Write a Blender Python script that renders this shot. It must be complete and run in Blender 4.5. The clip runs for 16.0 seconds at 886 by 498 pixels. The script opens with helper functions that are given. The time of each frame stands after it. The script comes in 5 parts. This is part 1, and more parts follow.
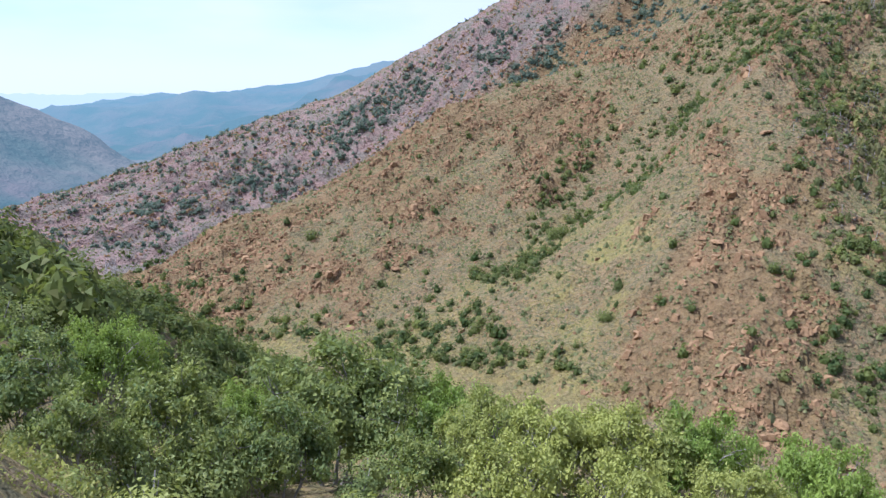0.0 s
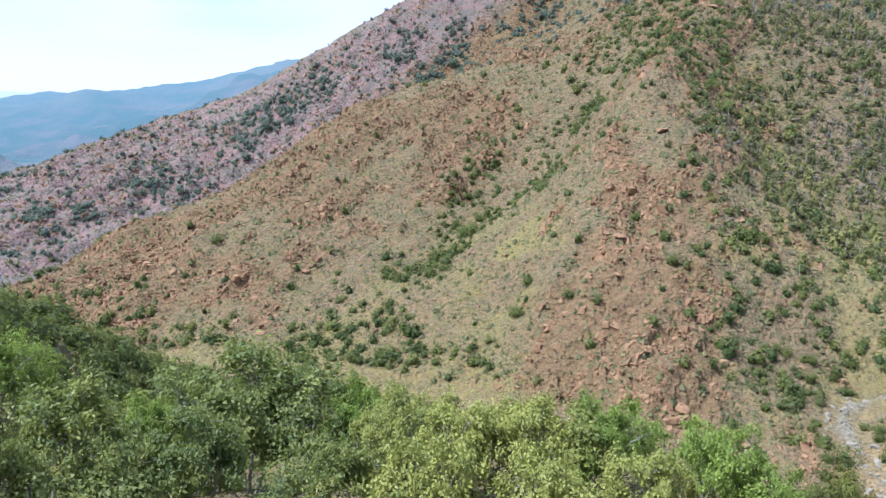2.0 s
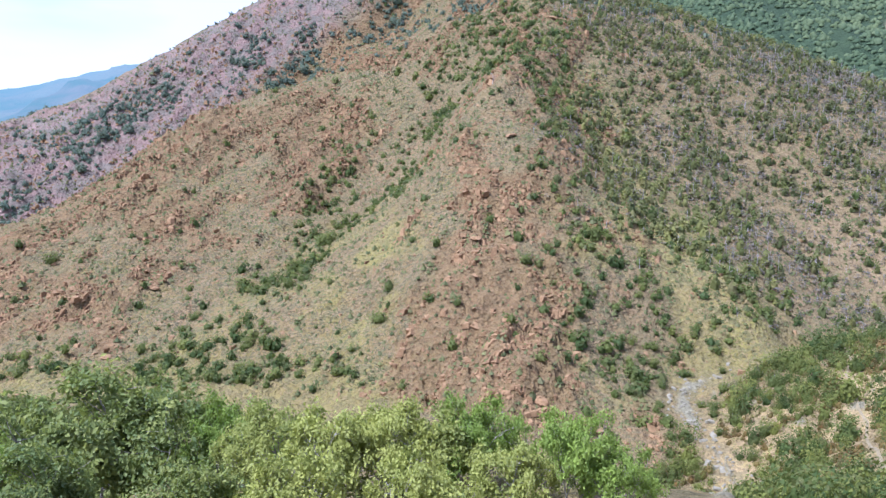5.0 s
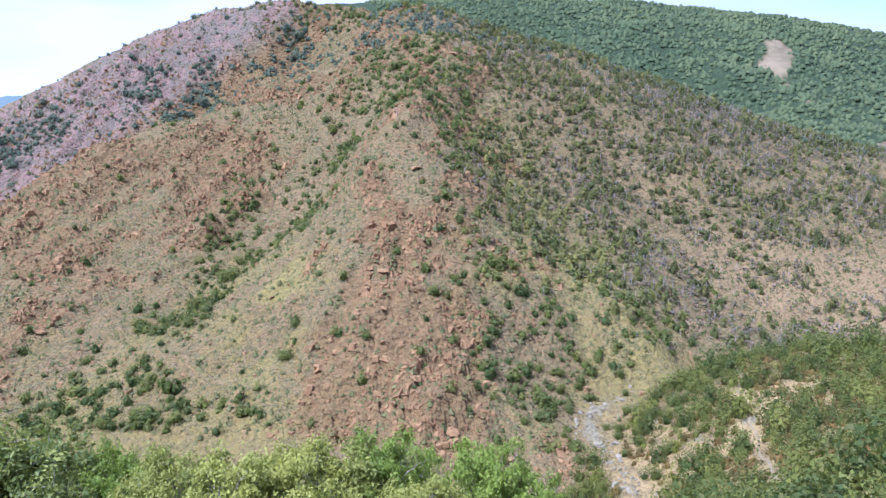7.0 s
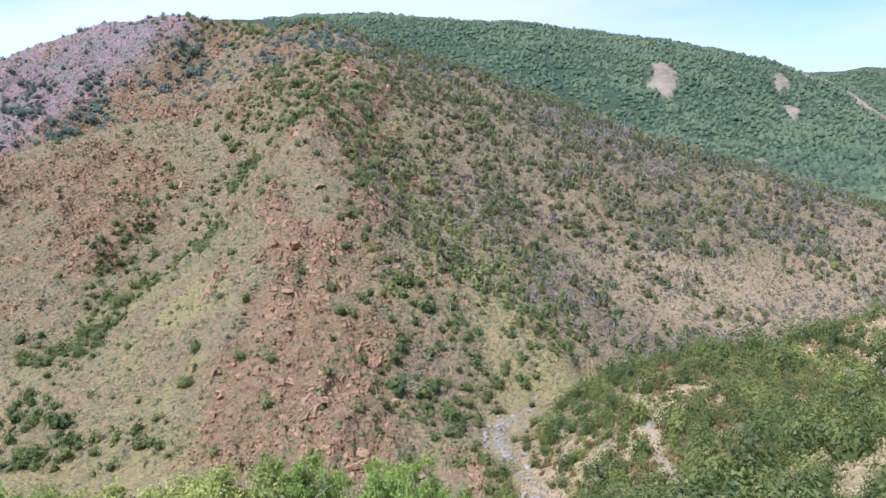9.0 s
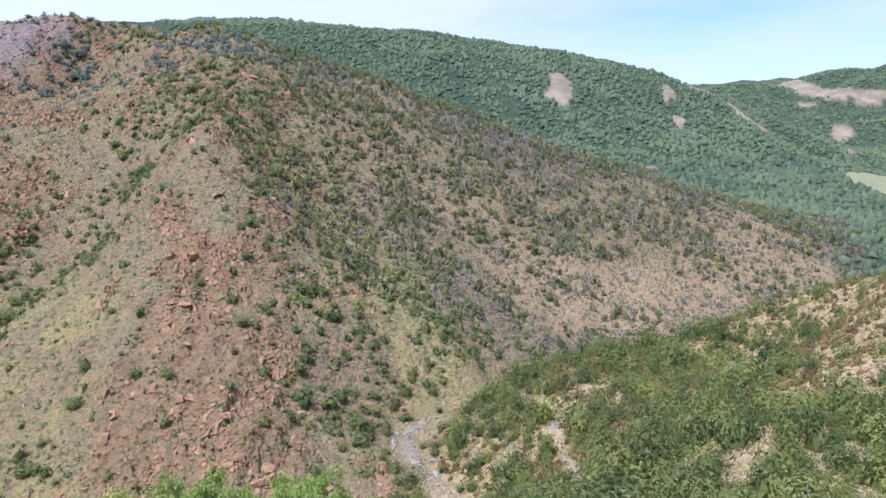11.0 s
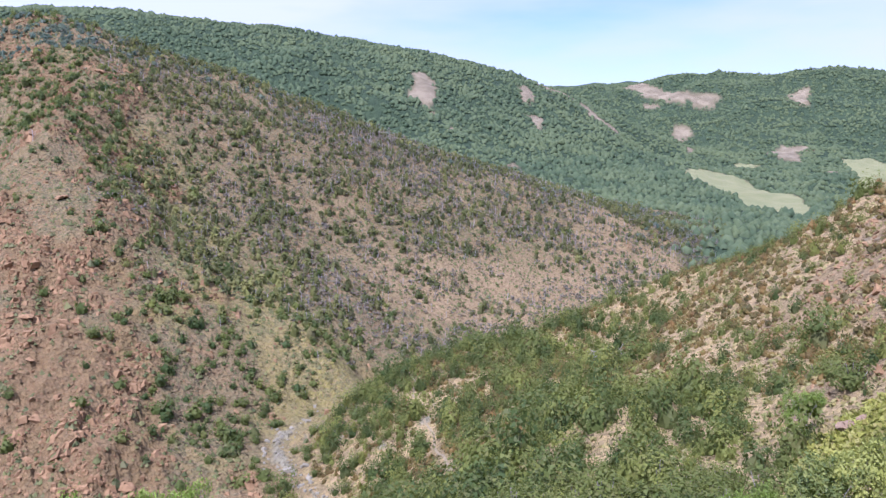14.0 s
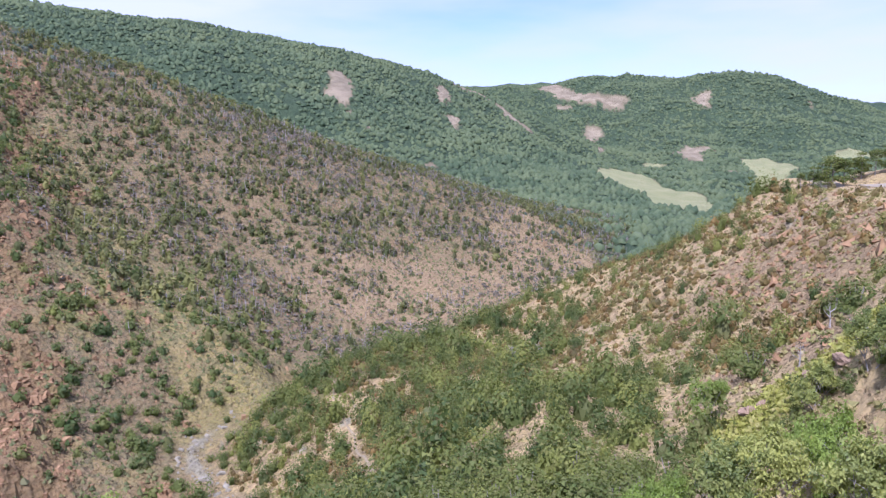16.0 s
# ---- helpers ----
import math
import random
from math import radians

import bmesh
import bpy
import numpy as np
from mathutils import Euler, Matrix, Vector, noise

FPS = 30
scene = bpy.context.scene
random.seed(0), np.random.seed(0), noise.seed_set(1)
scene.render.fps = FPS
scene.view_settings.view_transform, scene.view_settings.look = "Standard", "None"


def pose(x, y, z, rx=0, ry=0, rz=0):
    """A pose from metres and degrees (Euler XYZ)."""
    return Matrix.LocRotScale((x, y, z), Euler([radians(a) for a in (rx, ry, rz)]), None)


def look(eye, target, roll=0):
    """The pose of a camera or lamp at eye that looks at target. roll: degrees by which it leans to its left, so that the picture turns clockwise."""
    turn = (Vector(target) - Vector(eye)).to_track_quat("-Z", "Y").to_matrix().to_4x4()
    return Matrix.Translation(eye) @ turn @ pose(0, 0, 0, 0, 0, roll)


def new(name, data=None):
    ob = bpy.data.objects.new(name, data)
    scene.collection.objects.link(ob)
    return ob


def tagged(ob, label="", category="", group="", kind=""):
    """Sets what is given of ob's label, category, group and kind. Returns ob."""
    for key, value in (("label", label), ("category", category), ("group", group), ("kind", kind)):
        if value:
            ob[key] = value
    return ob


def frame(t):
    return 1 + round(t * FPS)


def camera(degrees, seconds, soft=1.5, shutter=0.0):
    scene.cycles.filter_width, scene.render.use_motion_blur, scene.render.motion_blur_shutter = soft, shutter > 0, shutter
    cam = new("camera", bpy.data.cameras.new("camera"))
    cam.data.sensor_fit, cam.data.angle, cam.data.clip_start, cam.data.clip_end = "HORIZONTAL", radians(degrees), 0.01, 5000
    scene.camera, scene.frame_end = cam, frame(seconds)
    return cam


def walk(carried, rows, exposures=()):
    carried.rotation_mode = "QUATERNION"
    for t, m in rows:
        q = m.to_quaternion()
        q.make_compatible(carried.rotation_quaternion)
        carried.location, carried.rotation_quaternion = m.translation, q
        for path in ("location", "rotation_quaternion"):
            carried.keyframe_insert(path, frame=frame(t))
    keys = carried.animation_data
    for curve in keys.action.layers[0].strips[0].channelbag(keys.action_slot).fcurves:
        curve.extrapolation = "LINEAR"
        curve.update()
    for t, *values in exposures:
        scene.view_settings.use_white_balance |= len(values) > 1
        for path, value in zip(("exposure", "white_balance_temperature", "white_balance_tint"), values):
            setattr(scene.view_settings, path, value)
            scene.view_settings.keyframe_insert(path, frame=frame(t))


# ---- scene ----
cam = camera(63.16, 16.0, soft=1.35)
EYE_Z = 60.0
EYE = (0.0, 0.0, EYE_Z)
PATH = [
    (0.0, pose(*EYE, 77.50, -0.00, 0.00)),
    (0.5, pose(*EYE, 77.51, 0.06, -1.77)),
    (1.0, pose(*EYE, 77.49, -0.01, -3.60)),
    (1.5, pose(*EYE, 77.47, -0.11, -5.42)),
    (2.0, pose(*EYE, 77.45, -0.12, -7.19)),
    (2.5, pose(*EYE, 77.43, -0.10, -8.96)),
    (3.0, pose(*EYE, 77.44, -0.15, -10.77)),
    (3.5, pose(*EYE, 77.45, -0.22, -12.68)),
    (4.0, pose(*EYE, 77.45, -0.26, -14.63)),
    (4.2, pose(*EYE, 77.45, -0.24, -15.44)),
    (6.3, pose(*EYE, 79.72, -0.16, -23.43)),
    (6.5, pose(*EYE, 80.02, -0.21, -24.17)),
    (7.0, pose(*EYE, 80.56, -0.18, -26.05)),
    (7.5, pose(*EYE, 80.91, -0.11, -27.94)),
    (8.0, pose(*EYE, 81.26, -0.06, -29.83)),
    (8.5, pose(*EYE, 81.60, -0.07, -31.73)),
    (9.0, pose(*EYE, 81.95, -0.04, -33.64)),
    (9.2, pose(*EYE, 82.11, -0.05, -34.40)),
    (11.3, pose(*EYE, 82.53, -0.06, -42.36)),
    (11.5, pose(*EYE, 82.52, -0.07, -43.09)),
    (12.0, pose(*EYE, 82.52, -0.09, -44.91)),
    (12.5, pose(*EYE, 82.51, -0.11, -46.74)),
    (13.0, pose(*EYE, 82.50, -0.07, -48.53)),
    (13.5, pose(*EYE, 82.48, -0.04, -50.19)),
    (14.0, pose(*EYE, 82.46, 0.02, -51.79)),
    (14.5, pose(*EYE, 82.44, 0.02, -53.37)),
    (15.0, pose(*EYE, 82.43, 0.02, -54.89)),
    (15.5, pose(*EYE, 82.42, -0.02, -56.49)),
    (16.0, pose(*EYE, 82.42, -0.10, -58.28)),
]
walk(cam, PATH, [(0.0, 0.60, 5450, 16), (3.5, 0.88, 5330, 18), (7.0, 0.88, 5230, 22), (9.0, 0.79, 5260, 23), (12.5, 0.74, 5360, 28), (16.0, 0.72, 5400, 32)])

# ---- daylight ----
SUN_BEARING, SUN_HEIGHT = -98.0, 59.0     # degrees, clockwise from +y; above the horizon
sb, sh = radians(SUN_BEARING), radians(SUN_HEIGHT)
world = bpy.data.worlds.new("hazy_summer_sky")
scene.world = world
world.use_nodes = True
wt = world.node_tree
wt.nodes.clear()
sky = wt.nodes.new("ShaderNodeTexSky")
sky.sky_type, sky.sun_disc = "NISHITA", False
sky.sun_elevation, sky.sun_rotation = sh, sb
sky.altitude, sky.air_density, sky.dust_density, sky.ozone_density = 300.0, 1.0, 0.5, 4.0
cloud_at = wt.nodes.new("ShaderNodeTexCoord")
cloud_map = wt.nodes.new("ShaderNodeMapping")
cloud_map.inputs["Scale"].default_value = (1.0, 1.0, 4.0)
cloud_map.inputs["Rotation"].default_value = (0.05, 0.0, 0.4)
cloud = wt.nodes.new("ShaderNodeTexNoise")
cloud.inputs["Scale"].default_value, cloud.inputs["Detail"].default_value = 2.2, 5.0
cloud_amount = wt.nodes.new("ShaderNodeMapRange")
cloud_amount.inputs["From Min"].default_value, cloud_amount.inputs["From Max"].default_value = 0.20, 0.54
cloud_amount.inputs["To Max"].default_value = 0.9
white = wt.nodes.new("ShaderNodeMix")
white.data_type = "RGBA"
glow = wt.nodes.new("ShaderNodeVectorMath")
glow.operation = "DOT_PRODUCT"
glow.inputs[1].default_value = (math.sin(sb), math.cos(sb), 0.0)
wt.links.new(cloud_at.outputs["Generated"], glow.inputs[0])
glow_amount = wt.nodes.new("ShaderNodeMapRange")
glow_amount.inputs["From Min"].default_value, glow_amount.inputs["From Max"].default_value = -1.0, 0.2
wt.links.new(glow.outputs["Value"], glow_amount.inputs["Value"])
haze = wt.nodes.new("ShaderNodeMix")
haze.data_type = "RGBA"
haze.inputs["A"].default_value, haze.inputs["B"].default_value = (4.5, 4.7, 6.2, 1.0), (5.3, 5.8, 7.1, 1.0)
wt.links.new(glow_amount.outputs["Result"], haze.inputs["Factor"])
wt.links.new(haze.outputs["Result"], white.inputs["B"])
back = wt.nodes.new("ShaderNodeBackground")
back.inputs["Strength"].default_value = 0.12
wout = wt.nodes.new("ShaderNodeOutputWorld")
wt.links.new(cloud_at.outputs["Generated"], cloud_map.inputs["Vector"])
wt.links.new(cloud_map.outputs["Vector"], cloud.inputs["Vector"])
wt.links.new(cloud.outputs["Fac"], cloud_amount.inputs["Value"])
wt.links.new(cloud_amount.outputs["Result"], white.inputs["Factor"])
wt.links.new(sky.outputs["Color"], white.inputs["A"])
wt.links.new(white.outputs["Result"], back.inputs["Color"])
wt.links.new(back.outputs["Background"], wout.inputs["Surface"])

sun_data = bpy.data.lights.new("sun", "SUN")
sun_data.energy, sun_data.angle, sun_data.color = 5.0, radians(0.6), (1.0, 0.96, 0.9)
sun = new("sun", sun_data)
sun.matrix_world = look((0, 0, 400), (-math.sin(sb) * math.cos(sh), -math.cos(sb) * math.cos(sh), 400 - math.sin(sh)))

rng = np.random.default_rng(7)


# ---- numbers: noise, lines, meshes ----
def hash01(xi, yi, seed):
    h = (xi.astype(np.int64) * 374761393 + yi.astype(np.int64) * 668265263 + seed * 2147483647) & 0xFFFFFFFF
    h = ((h ^ (h >> 13)) * 1274126177) & 0xFFFFFFFF
    h = ((h ^ (h >> 16)) * 2246822519) & 0xFFFFFFFF
    return ((h ^ (h >> 15)) & 0xFFFFFF) / float(0xFFFFFF)


def vnoise(x, y, seed=0):
    xi, yi = np.floor(x), np.floor(y)
    fx, fy = x - xi, y - yi
    fx, fy = fx * fx * fx * (fx * (fx * 6 - 15) + 10), fy * fy * fy * (fy * (fy * 6 - 15) + 10)
    a, b = hash01(xi, yi, seed), hash01(xi + 1, yi, seed)
    c, e = hash01(xi, yi + 1, seed), hash01(xi + 1, yi + 1, seed)
    return (a * (1 - fx) + b * fx) * (1 - fy) + (c * (1 - fx) + e * fx) * fy


def fbm(x, y, octaves=4, seed=0):
    out, amp, tot = 0.0, 1.0, 0.0
    for k in range(octaves):
        out, tot = out + amp * vnoise(x * 2 ** k + 17.3 * k, y * 2 ** k - 9.1 * k, seed + k), tot + amp
        amp *= 0.5
    return out / tot


def ridged(x, y, octaves=3, seed=0):
    out, amp, tot = 0.0, 1.0, 0.0
    for k in range(octaves):
        out += amp * (1 - np.abs(2 * vnoise(x * 2 ** k, y * 2 ** k, seed + k) - 1))
        tot, amp = tot + amp, amp * 0.5
    return out / tot


def blocks(x, y, seed=0):
    """Broken rock: each cell of a jittered grid has a height of its own."""
    xi, yi = np.floor(x), np.floor(y)
    best, val = np.full(x.shape, 9.0), np.zeros(x.shape)
    for dx in (-1, 0, 1):
        for dy in (-1, 0, 1):
            cx, cy = xi + dx, yi + dy
            d = np.hypot(cx + hash01(cx, cy, seed) - x, cy + hash01(cx, cy, seed + 5) - y)
            near = d < best
            best, val = np.where(near, d, best), np.where(near, hash01(cx, cy, seed + 9), val)
    return val


def smooth(a, b, v):
    t = np.clip((v - a) / (b - a), 0, 1)
    return t * t * (3 - 2 * t)


def xyz(rows):
    """Bearing in degrees, distance and height, seen from the lookout, as x, y, z."""
    a = np.array(rows, float)
    s = np.radians(a[:, 0])
    return np.stack([np.sin(s) * a[:, 1], np.cos(s) * a[:, 1], a[:, 2]], 1)


def line_distance(x, y, line):
    best = np.full(x.shape, 1e9)
    for p, q in zip(line[:-1], line[1:]):
        d = q[:2] - p[:2]
        t = np.clip(((x - p[0]) * d[0] + (y - p[1]) * d[1]) / (d @ d), 0, 1)
        best = np.minimum(best, np.hypot(x - p[0] - t * d[0], y - p[1] - t * d[1]))
    return best


def mesh_np(name, verts, faces, mat=None, attrs=None, flat=True, slots=None):
    """A mesh out of number arrays: verts (n, 3), faces (m, 3) or (m, 4)."""
    me = bpy.data.meshes.new(name)
    k = faces.shape[1]
    me.vertices.add(len(verts))
    me.vertices.foreach_set("co", np.ascontiguousarray(verts, np.float32).ravel())
    me.loops.add(faces.size)
    me.loops.foreach_set("vertex_index", np.ascontiguousarray(faces, np.int32).ravel())
    me.polygons.add(len(faces))
    me.polygons.foreach_set("loop_start", np.arange(0, faces.size, k, dtype=np.int32))
    me.polygons.foreach_set("use_smooth", np.full(len(faces), not flat))
    if mat:
        me.materials.append(mat)
    for key, val in (attrs or {}).items():
        me.attributes.new(key, "FLOAT", "POINT").data.foreach_set("value", np.ascontiguousarray(val, np.float32))
    me.update(calc_edges=True)
    me.validate()
    return me


# ---- the lie of the land: bearing, distance, height ----
SPUR = xyz([(26.9, 116, 7.6), (25.2, 123, 12.3), (21.5, 138, 19.1), (21.8, 156, 29.1), (21.8, 172, 38.3), (23.7, 192, 50.6),
            (22.5, 225, 63.9), (24.5, 268, 79.7), (26, 315, 100.9), (25.8, 345, 114.6)])
SHOULDER = xyz([(25.8, 345, 114.6), (30, 350, 106.1), (35.6, 356, 96.2), (38.7, 360, 88.3), (43.1, 360, 79.5), (48, 356, 68.1), (54.7, 350, 53.3),
                (59.3, 345, 44.3), (64, 335, 36.0), (67.3, 320, 23.5), (69.8, 306, 13.7), (72, 290, 8.9)])
CREST = xyz([(25.8, 345, 114.6), (22.3, 358, 117.3), (20.2, 375, 116.7), (17.4, 385, 118.9), (14.4, 390, 121.1), (8.7, 400, 116.2), (3.6, 400, 101.3), (-2.1, 400, 78.2),
             (-5, 400, 65.6), (-8, 400, 54.4), (-13.2, 395, 44.1), (-17.4, 390, 34.1), (-23.3, 385, 18.2), (-28.4, 375, 8.6), (-33, 365, 3.5), (-42, 350, 1.4)])
RIB = xyz([(16, 352, 88.3), (10, 327, 70.3), (5, 312, 60.0), (0.7, 300, 51.6), (-3.7, 285, 39.1), (-6, 275, 33.0), (-10.9, 262, 21.8), (-17, 248, 16.3), (-20, 238, 9.0), (-25, 230, 2.7)])
COMBE = xyz([(14.7, 374, 94.7), (9, 358, 73.8), (3.7, 342, 54.0), (-2, 326, 28.0), (-8, 310, 7.6), (-14, 295, -3.8), (-20, 280, -8.8), (-26, 266, -12.3)])
GULLY = xyz([(18, 262, 50.9), (15, 225, 30.4), (10.3, 205, 21.3), (6.6, 185, 15.9), (2.4, 170, 12.5), (-3, 156, 5.7), (-7.1, 148, 2.6)])
RAVINE = xyz([(29.5, 255, 62.7), (31.5, 222, 42.1), (36, 190, 28.2), (41.5, 170, 18.2), (42.9, 158, 12.3), (42, 149, 6.4)])
RIVER = xyz([(92, 430, 26), (80, 350, 18), (70, 278, 11), (60, 215, 7.6), (52, 180, 7), (46, 162, 6.6), (42, 148, 6.2), (39.8, 140, 6.0), (38.2, 133, 5.7),
             (38.35, 127.7, 5.4), (39.3, 122, 5.2), (40.7, 114.5, 5.0), (42.1, 109, 4.8), (43, 104, 4.6), (41.5, 99, 4.4), (36, 98, 4.2), (27, 102, 4.0), (15, 117, 3.6), (5, 130, 3), (-8, 145, 2.2), (-15, 163, 1), (-22, 195, -1), (-28, 228, -3),
             (-36, 265, -6), (-45, 330, -10), (-56, 430, -18)])
EDGE = xyz([(43.5, 136, 10.0), (49.3, 147, 13.9), (52.1, 156, 15.6), (58.1, 168, 16.9), (63.6, 182, 20.7), (69.7, 188, 28.9), (76.4, 180, 38.2), (79.6, 166, 45.5), (84, 150, 51.1), (87, 139, 53.7)])
LEFT_SPUR = xyz([(-44, 54, 52), (-36, 62, 50.5), (-32, 70, 47.9), (-28, 80, 41.2), (-25, 89, 36.2), (-21.6, 98, 29.7), (-17.6, 108, 20.7), (-15.5, 116, 14.1), (-12, 132, 8)])
ROAD = xyz([(84.6, 150, 53.2), (86.6, 141, 54.4), (88.6, 134, 54.9), (92, 118, 55.6), (96, 95, 56.4), (101, 65, 57.2), (108, 36, 58.0), (125, 12, 58.4), (190, 6, 58.4), (245, 14, 58.5), (262, 40, 58.9), (270, 80, 60), (272, 130, 61)])
SLOPE = xyz([(0, 0, 58.4), (-30, 3, 58.2), (30, 3, 58.2), (80, 3, 58.2), (0, 25, 45.6), (0, 40, 38.5), (-10, 34, 40.5), (15, 40, 38.5), (0, 60, 27), (0, 100, 10), (30, 24, 46), (22, 26, 45.5), (30, 40, 38), (30, 60, 26), (30, 92, 9),
             (50, 26, 45), (43, 76, 14), (39, 86, 8), (48, 108, 11), (50, 52, 31), (52, 92, 19.5), (50, 125, 14.5)])
SLOPE_EAST = xyz([(65, 30, 42.5), (57, 30, 42.5), (72, 30, 42.5), (65, 62, 37), (66, 105, 28), (66, 150, 21), (78, 36, 42.5), (78.5, 60, 39.3), (80, 100, 40),
             (90, 80, 49), (90, 42, 42.5), (90, 30, 44.5), (85, 75, 43), (-32, 12, 54.4), (-24, 14, 50.5)])
LIP = xyz([(-18, 8, 53.6), (-5, 7, 53.4), (10, 7, 53.4), (25, 7, 53.4), (40, 7, 53.4), (55, 7, 53.4), (70, 7, 53.4), (85, 7, 53.2), (98, 8, 54.5), (70, 15, 49.2), (85, 18, 47.5)])
SLOPE_MORE = xyz([(-30, 38, 47), (-22, 40, 41.5), (-24, 62, 36.5), (-14, 28, 43), (-14, 70, 25), (110, 60, 64), (110, 130, 80), (100, 160, 66), (95, 240, 62), (135, 60, 78), (135, 200, 125), (180, 45, 76),
                  (180, 200, 125), (-135, 60, 74), (-135, 200, 110), (-90, 45, 61), (-90, 150, 70), (-62, 60, 56), (-62, 130, 52), (-60, 220, 34), (-46, 100, 45), (-44, 160, 20)])
GREEN_HILL = xyz([(12, 960, 212.0), (21, 930, 210.6), (27.6, 900, 210.6), (34.4, 900, 210.6), (42, 905, 200.1), (50.3, 920, 182.8), (56.8, 950, 158.2), (61, 1000, 142.2), (66, 1040, 107.2), (70, 1060, 71.1)])
VALE = xyz([(15, 600, 75), (30, 560, 60), (45, 520, 48), (58, 480, 36), (68, 460, 26), (75.5, 560, 25.7), (79.1, 470, 23.8), (70, 930, 31.6), (73.3, 920, 35.9), (77.9, 640, 25.3), (82, 640, 26.5), (84, 980, 39.5), (80.5, 1060, 48.9), (89.6, 1150, 58.0), (86, 1120, 52.2)])
FAR_HILL = xyz([(50, 1600, 188.7), (58, 1600, 197.2), (64.6, 1600, 197.2), (69.8, 1600, 214.1), (75.9, 1580, 203.8), (79.8, 1560, 218.5), (82.8, 1560, 199.2), (86.1, 1560, 152.7), (89.4, 1560, 119.9), (96, 1560, 92.7), (110, 1500, 112.4)])
FAR_FOOT = xyz([(66, 1250, 79.6), (70.5, 1180, 64.1), (76, 1180, 55.9), (81, 1250, 77.5), (86, 1280, 73.4)])
WEST_RIDGE = xyz([(-46, 760, 126.5), (-38, 780, 94.1), (-31, 800, 53.0), (-29.1, 810, 40.2), (-26.2, 820, 14.2), (-24.5, 830, -6.8), (-22.5, 840, -34.2)])
BLUE_HILL = xyz([(-28.1, 2300, -0.2), (-25.6, 2300, 23.9), (-21.9, 2250, 48.2), (-18.8, 2250, 42.3), (-15.1, 2200, 60.0), (-11.4, 2200, 67.7), (-8, 2150, 105.0), (-2.1, 2100, 144.3), (5, 2100, 170.1), (20, 2100, 206.8)])
PLAIN = xyz([(-70, 1400, 40), (-34, 1300, -50), (-26, 1300, -60), (-18, 1200, -60), (-8, 1000, -40), (4, 800, 0), (-50, 4700, 35.4), (-31, 4700, 31.3), (-20, 4700, 35.4), (0, 4700, 35.4), (40, 4700, 224.1), (80, 4700, 142.0), (120, 4700, 183.1), (180, 4700, 306.3), (-120, 4700, 306.3),
             (-22, 620, -34), (-32, 560, -30), (-45, 600, -10), (130, 900, 200), (180, 900, 240), (-130, 900, 200), (-90, 800, 130), (100, 900, 60), (-26, 3300, -40), (-34, 3300, -40)])


def sampled(line, gap):
    out = [line[0]]
    for p, q in zip(line[:-1], line[1:]):
        n = max(1, int(np.linalg.norm(q - p) / gap))
        out += [p + (q - p) * (k + 1) / n for k in range(n)]
    return np.array(out)


def widened(line, half):
    d = np.gradient(line[:, :2], axis=0)
    n = np.stack([d[:, 1], -d[:, 0]], 1) / np.linalg.norm(d, axis=1)[:, None]
    return np.concatenate([np.c_[line[:, :2] + n * s, line[:, 2]] for s in (-half, half)])


known = np.concatenate([sampled(SPUR, 9), sampled(SHOULDER[1:], 12), sampled(CREST[1:], 14), sampled(RIB, 12), sampled(COMBE, 12), sampled(GULLY, 10),
                        sampled(RAVINE, 10), sampled(RIVER, 14), sampled(EDGE, 9), sampled(LEFT_SPUR, 9), widened(sampled(ROAD, 9), 2.6), SLOPE, SLOPE_EAST, LIP, SLOPE_MORE,
                        sampled(GREEN_HILL, 45), VALE, sampled(FAR_HILL, 70), FAR_FOOT, sampled(WEST_RIDGE, 40), sampled(BLUE_HILL, 110), PLAIN])
known = known[np.unique(np.round(known[:, :2]), axis=0, return_index=True)[1]]


def kernel(d2):
    return np.sqrt(d2 + 9.0)


gaps2 = ((known[:, None, :2] - known[None, :, :2]) ** 2).sum(2)
n_known = len(known)
system = np.zeros((n_known + 3, n_known + 3))
system[:n_known, :n_known] = kernel(gaps2)
system[:n_known, n_known:] = np.c_[np.ones(n_known), known[:, :2] / 1000]
system[n_known:, :n_known] = system[:n_known, n_known:].T
weights = np.linalg.solve(system, np.r_[known[:, 2], 0, 0, 0])


def lie(x, y):
    """The smooth height of the land."""
    shape, x, y = x.shape, x.ravel(), y.ravel()
    out = np.empty(len(x))
    for a in range(0, len(x), 40000):
        b = slice(a, a + 40000)
        d2 = (x[b, None] - known[None, :, 0]) ** 2 + (y[b, None] - known[None, :, 1]) ** 2
        out[b] = kernel(d2) @ weights[:n_known] + weights[n_known] + (weights[n_known + 1] * x[b] + weights[n_known + 2] * y[b]) / 1000
    return out.reshape(shape)


def polar(x, y):
    return np.degrees(np.arctan2(x, y)), np.hypot(x, y)


def bump_at(az, r, a0, r0, wa, wr):
    """A soft patch round a bearing and a distance."""
    return np.exp(-((az - a0) / wa) ** 2 - ((r - r0) / wr) ** 2)


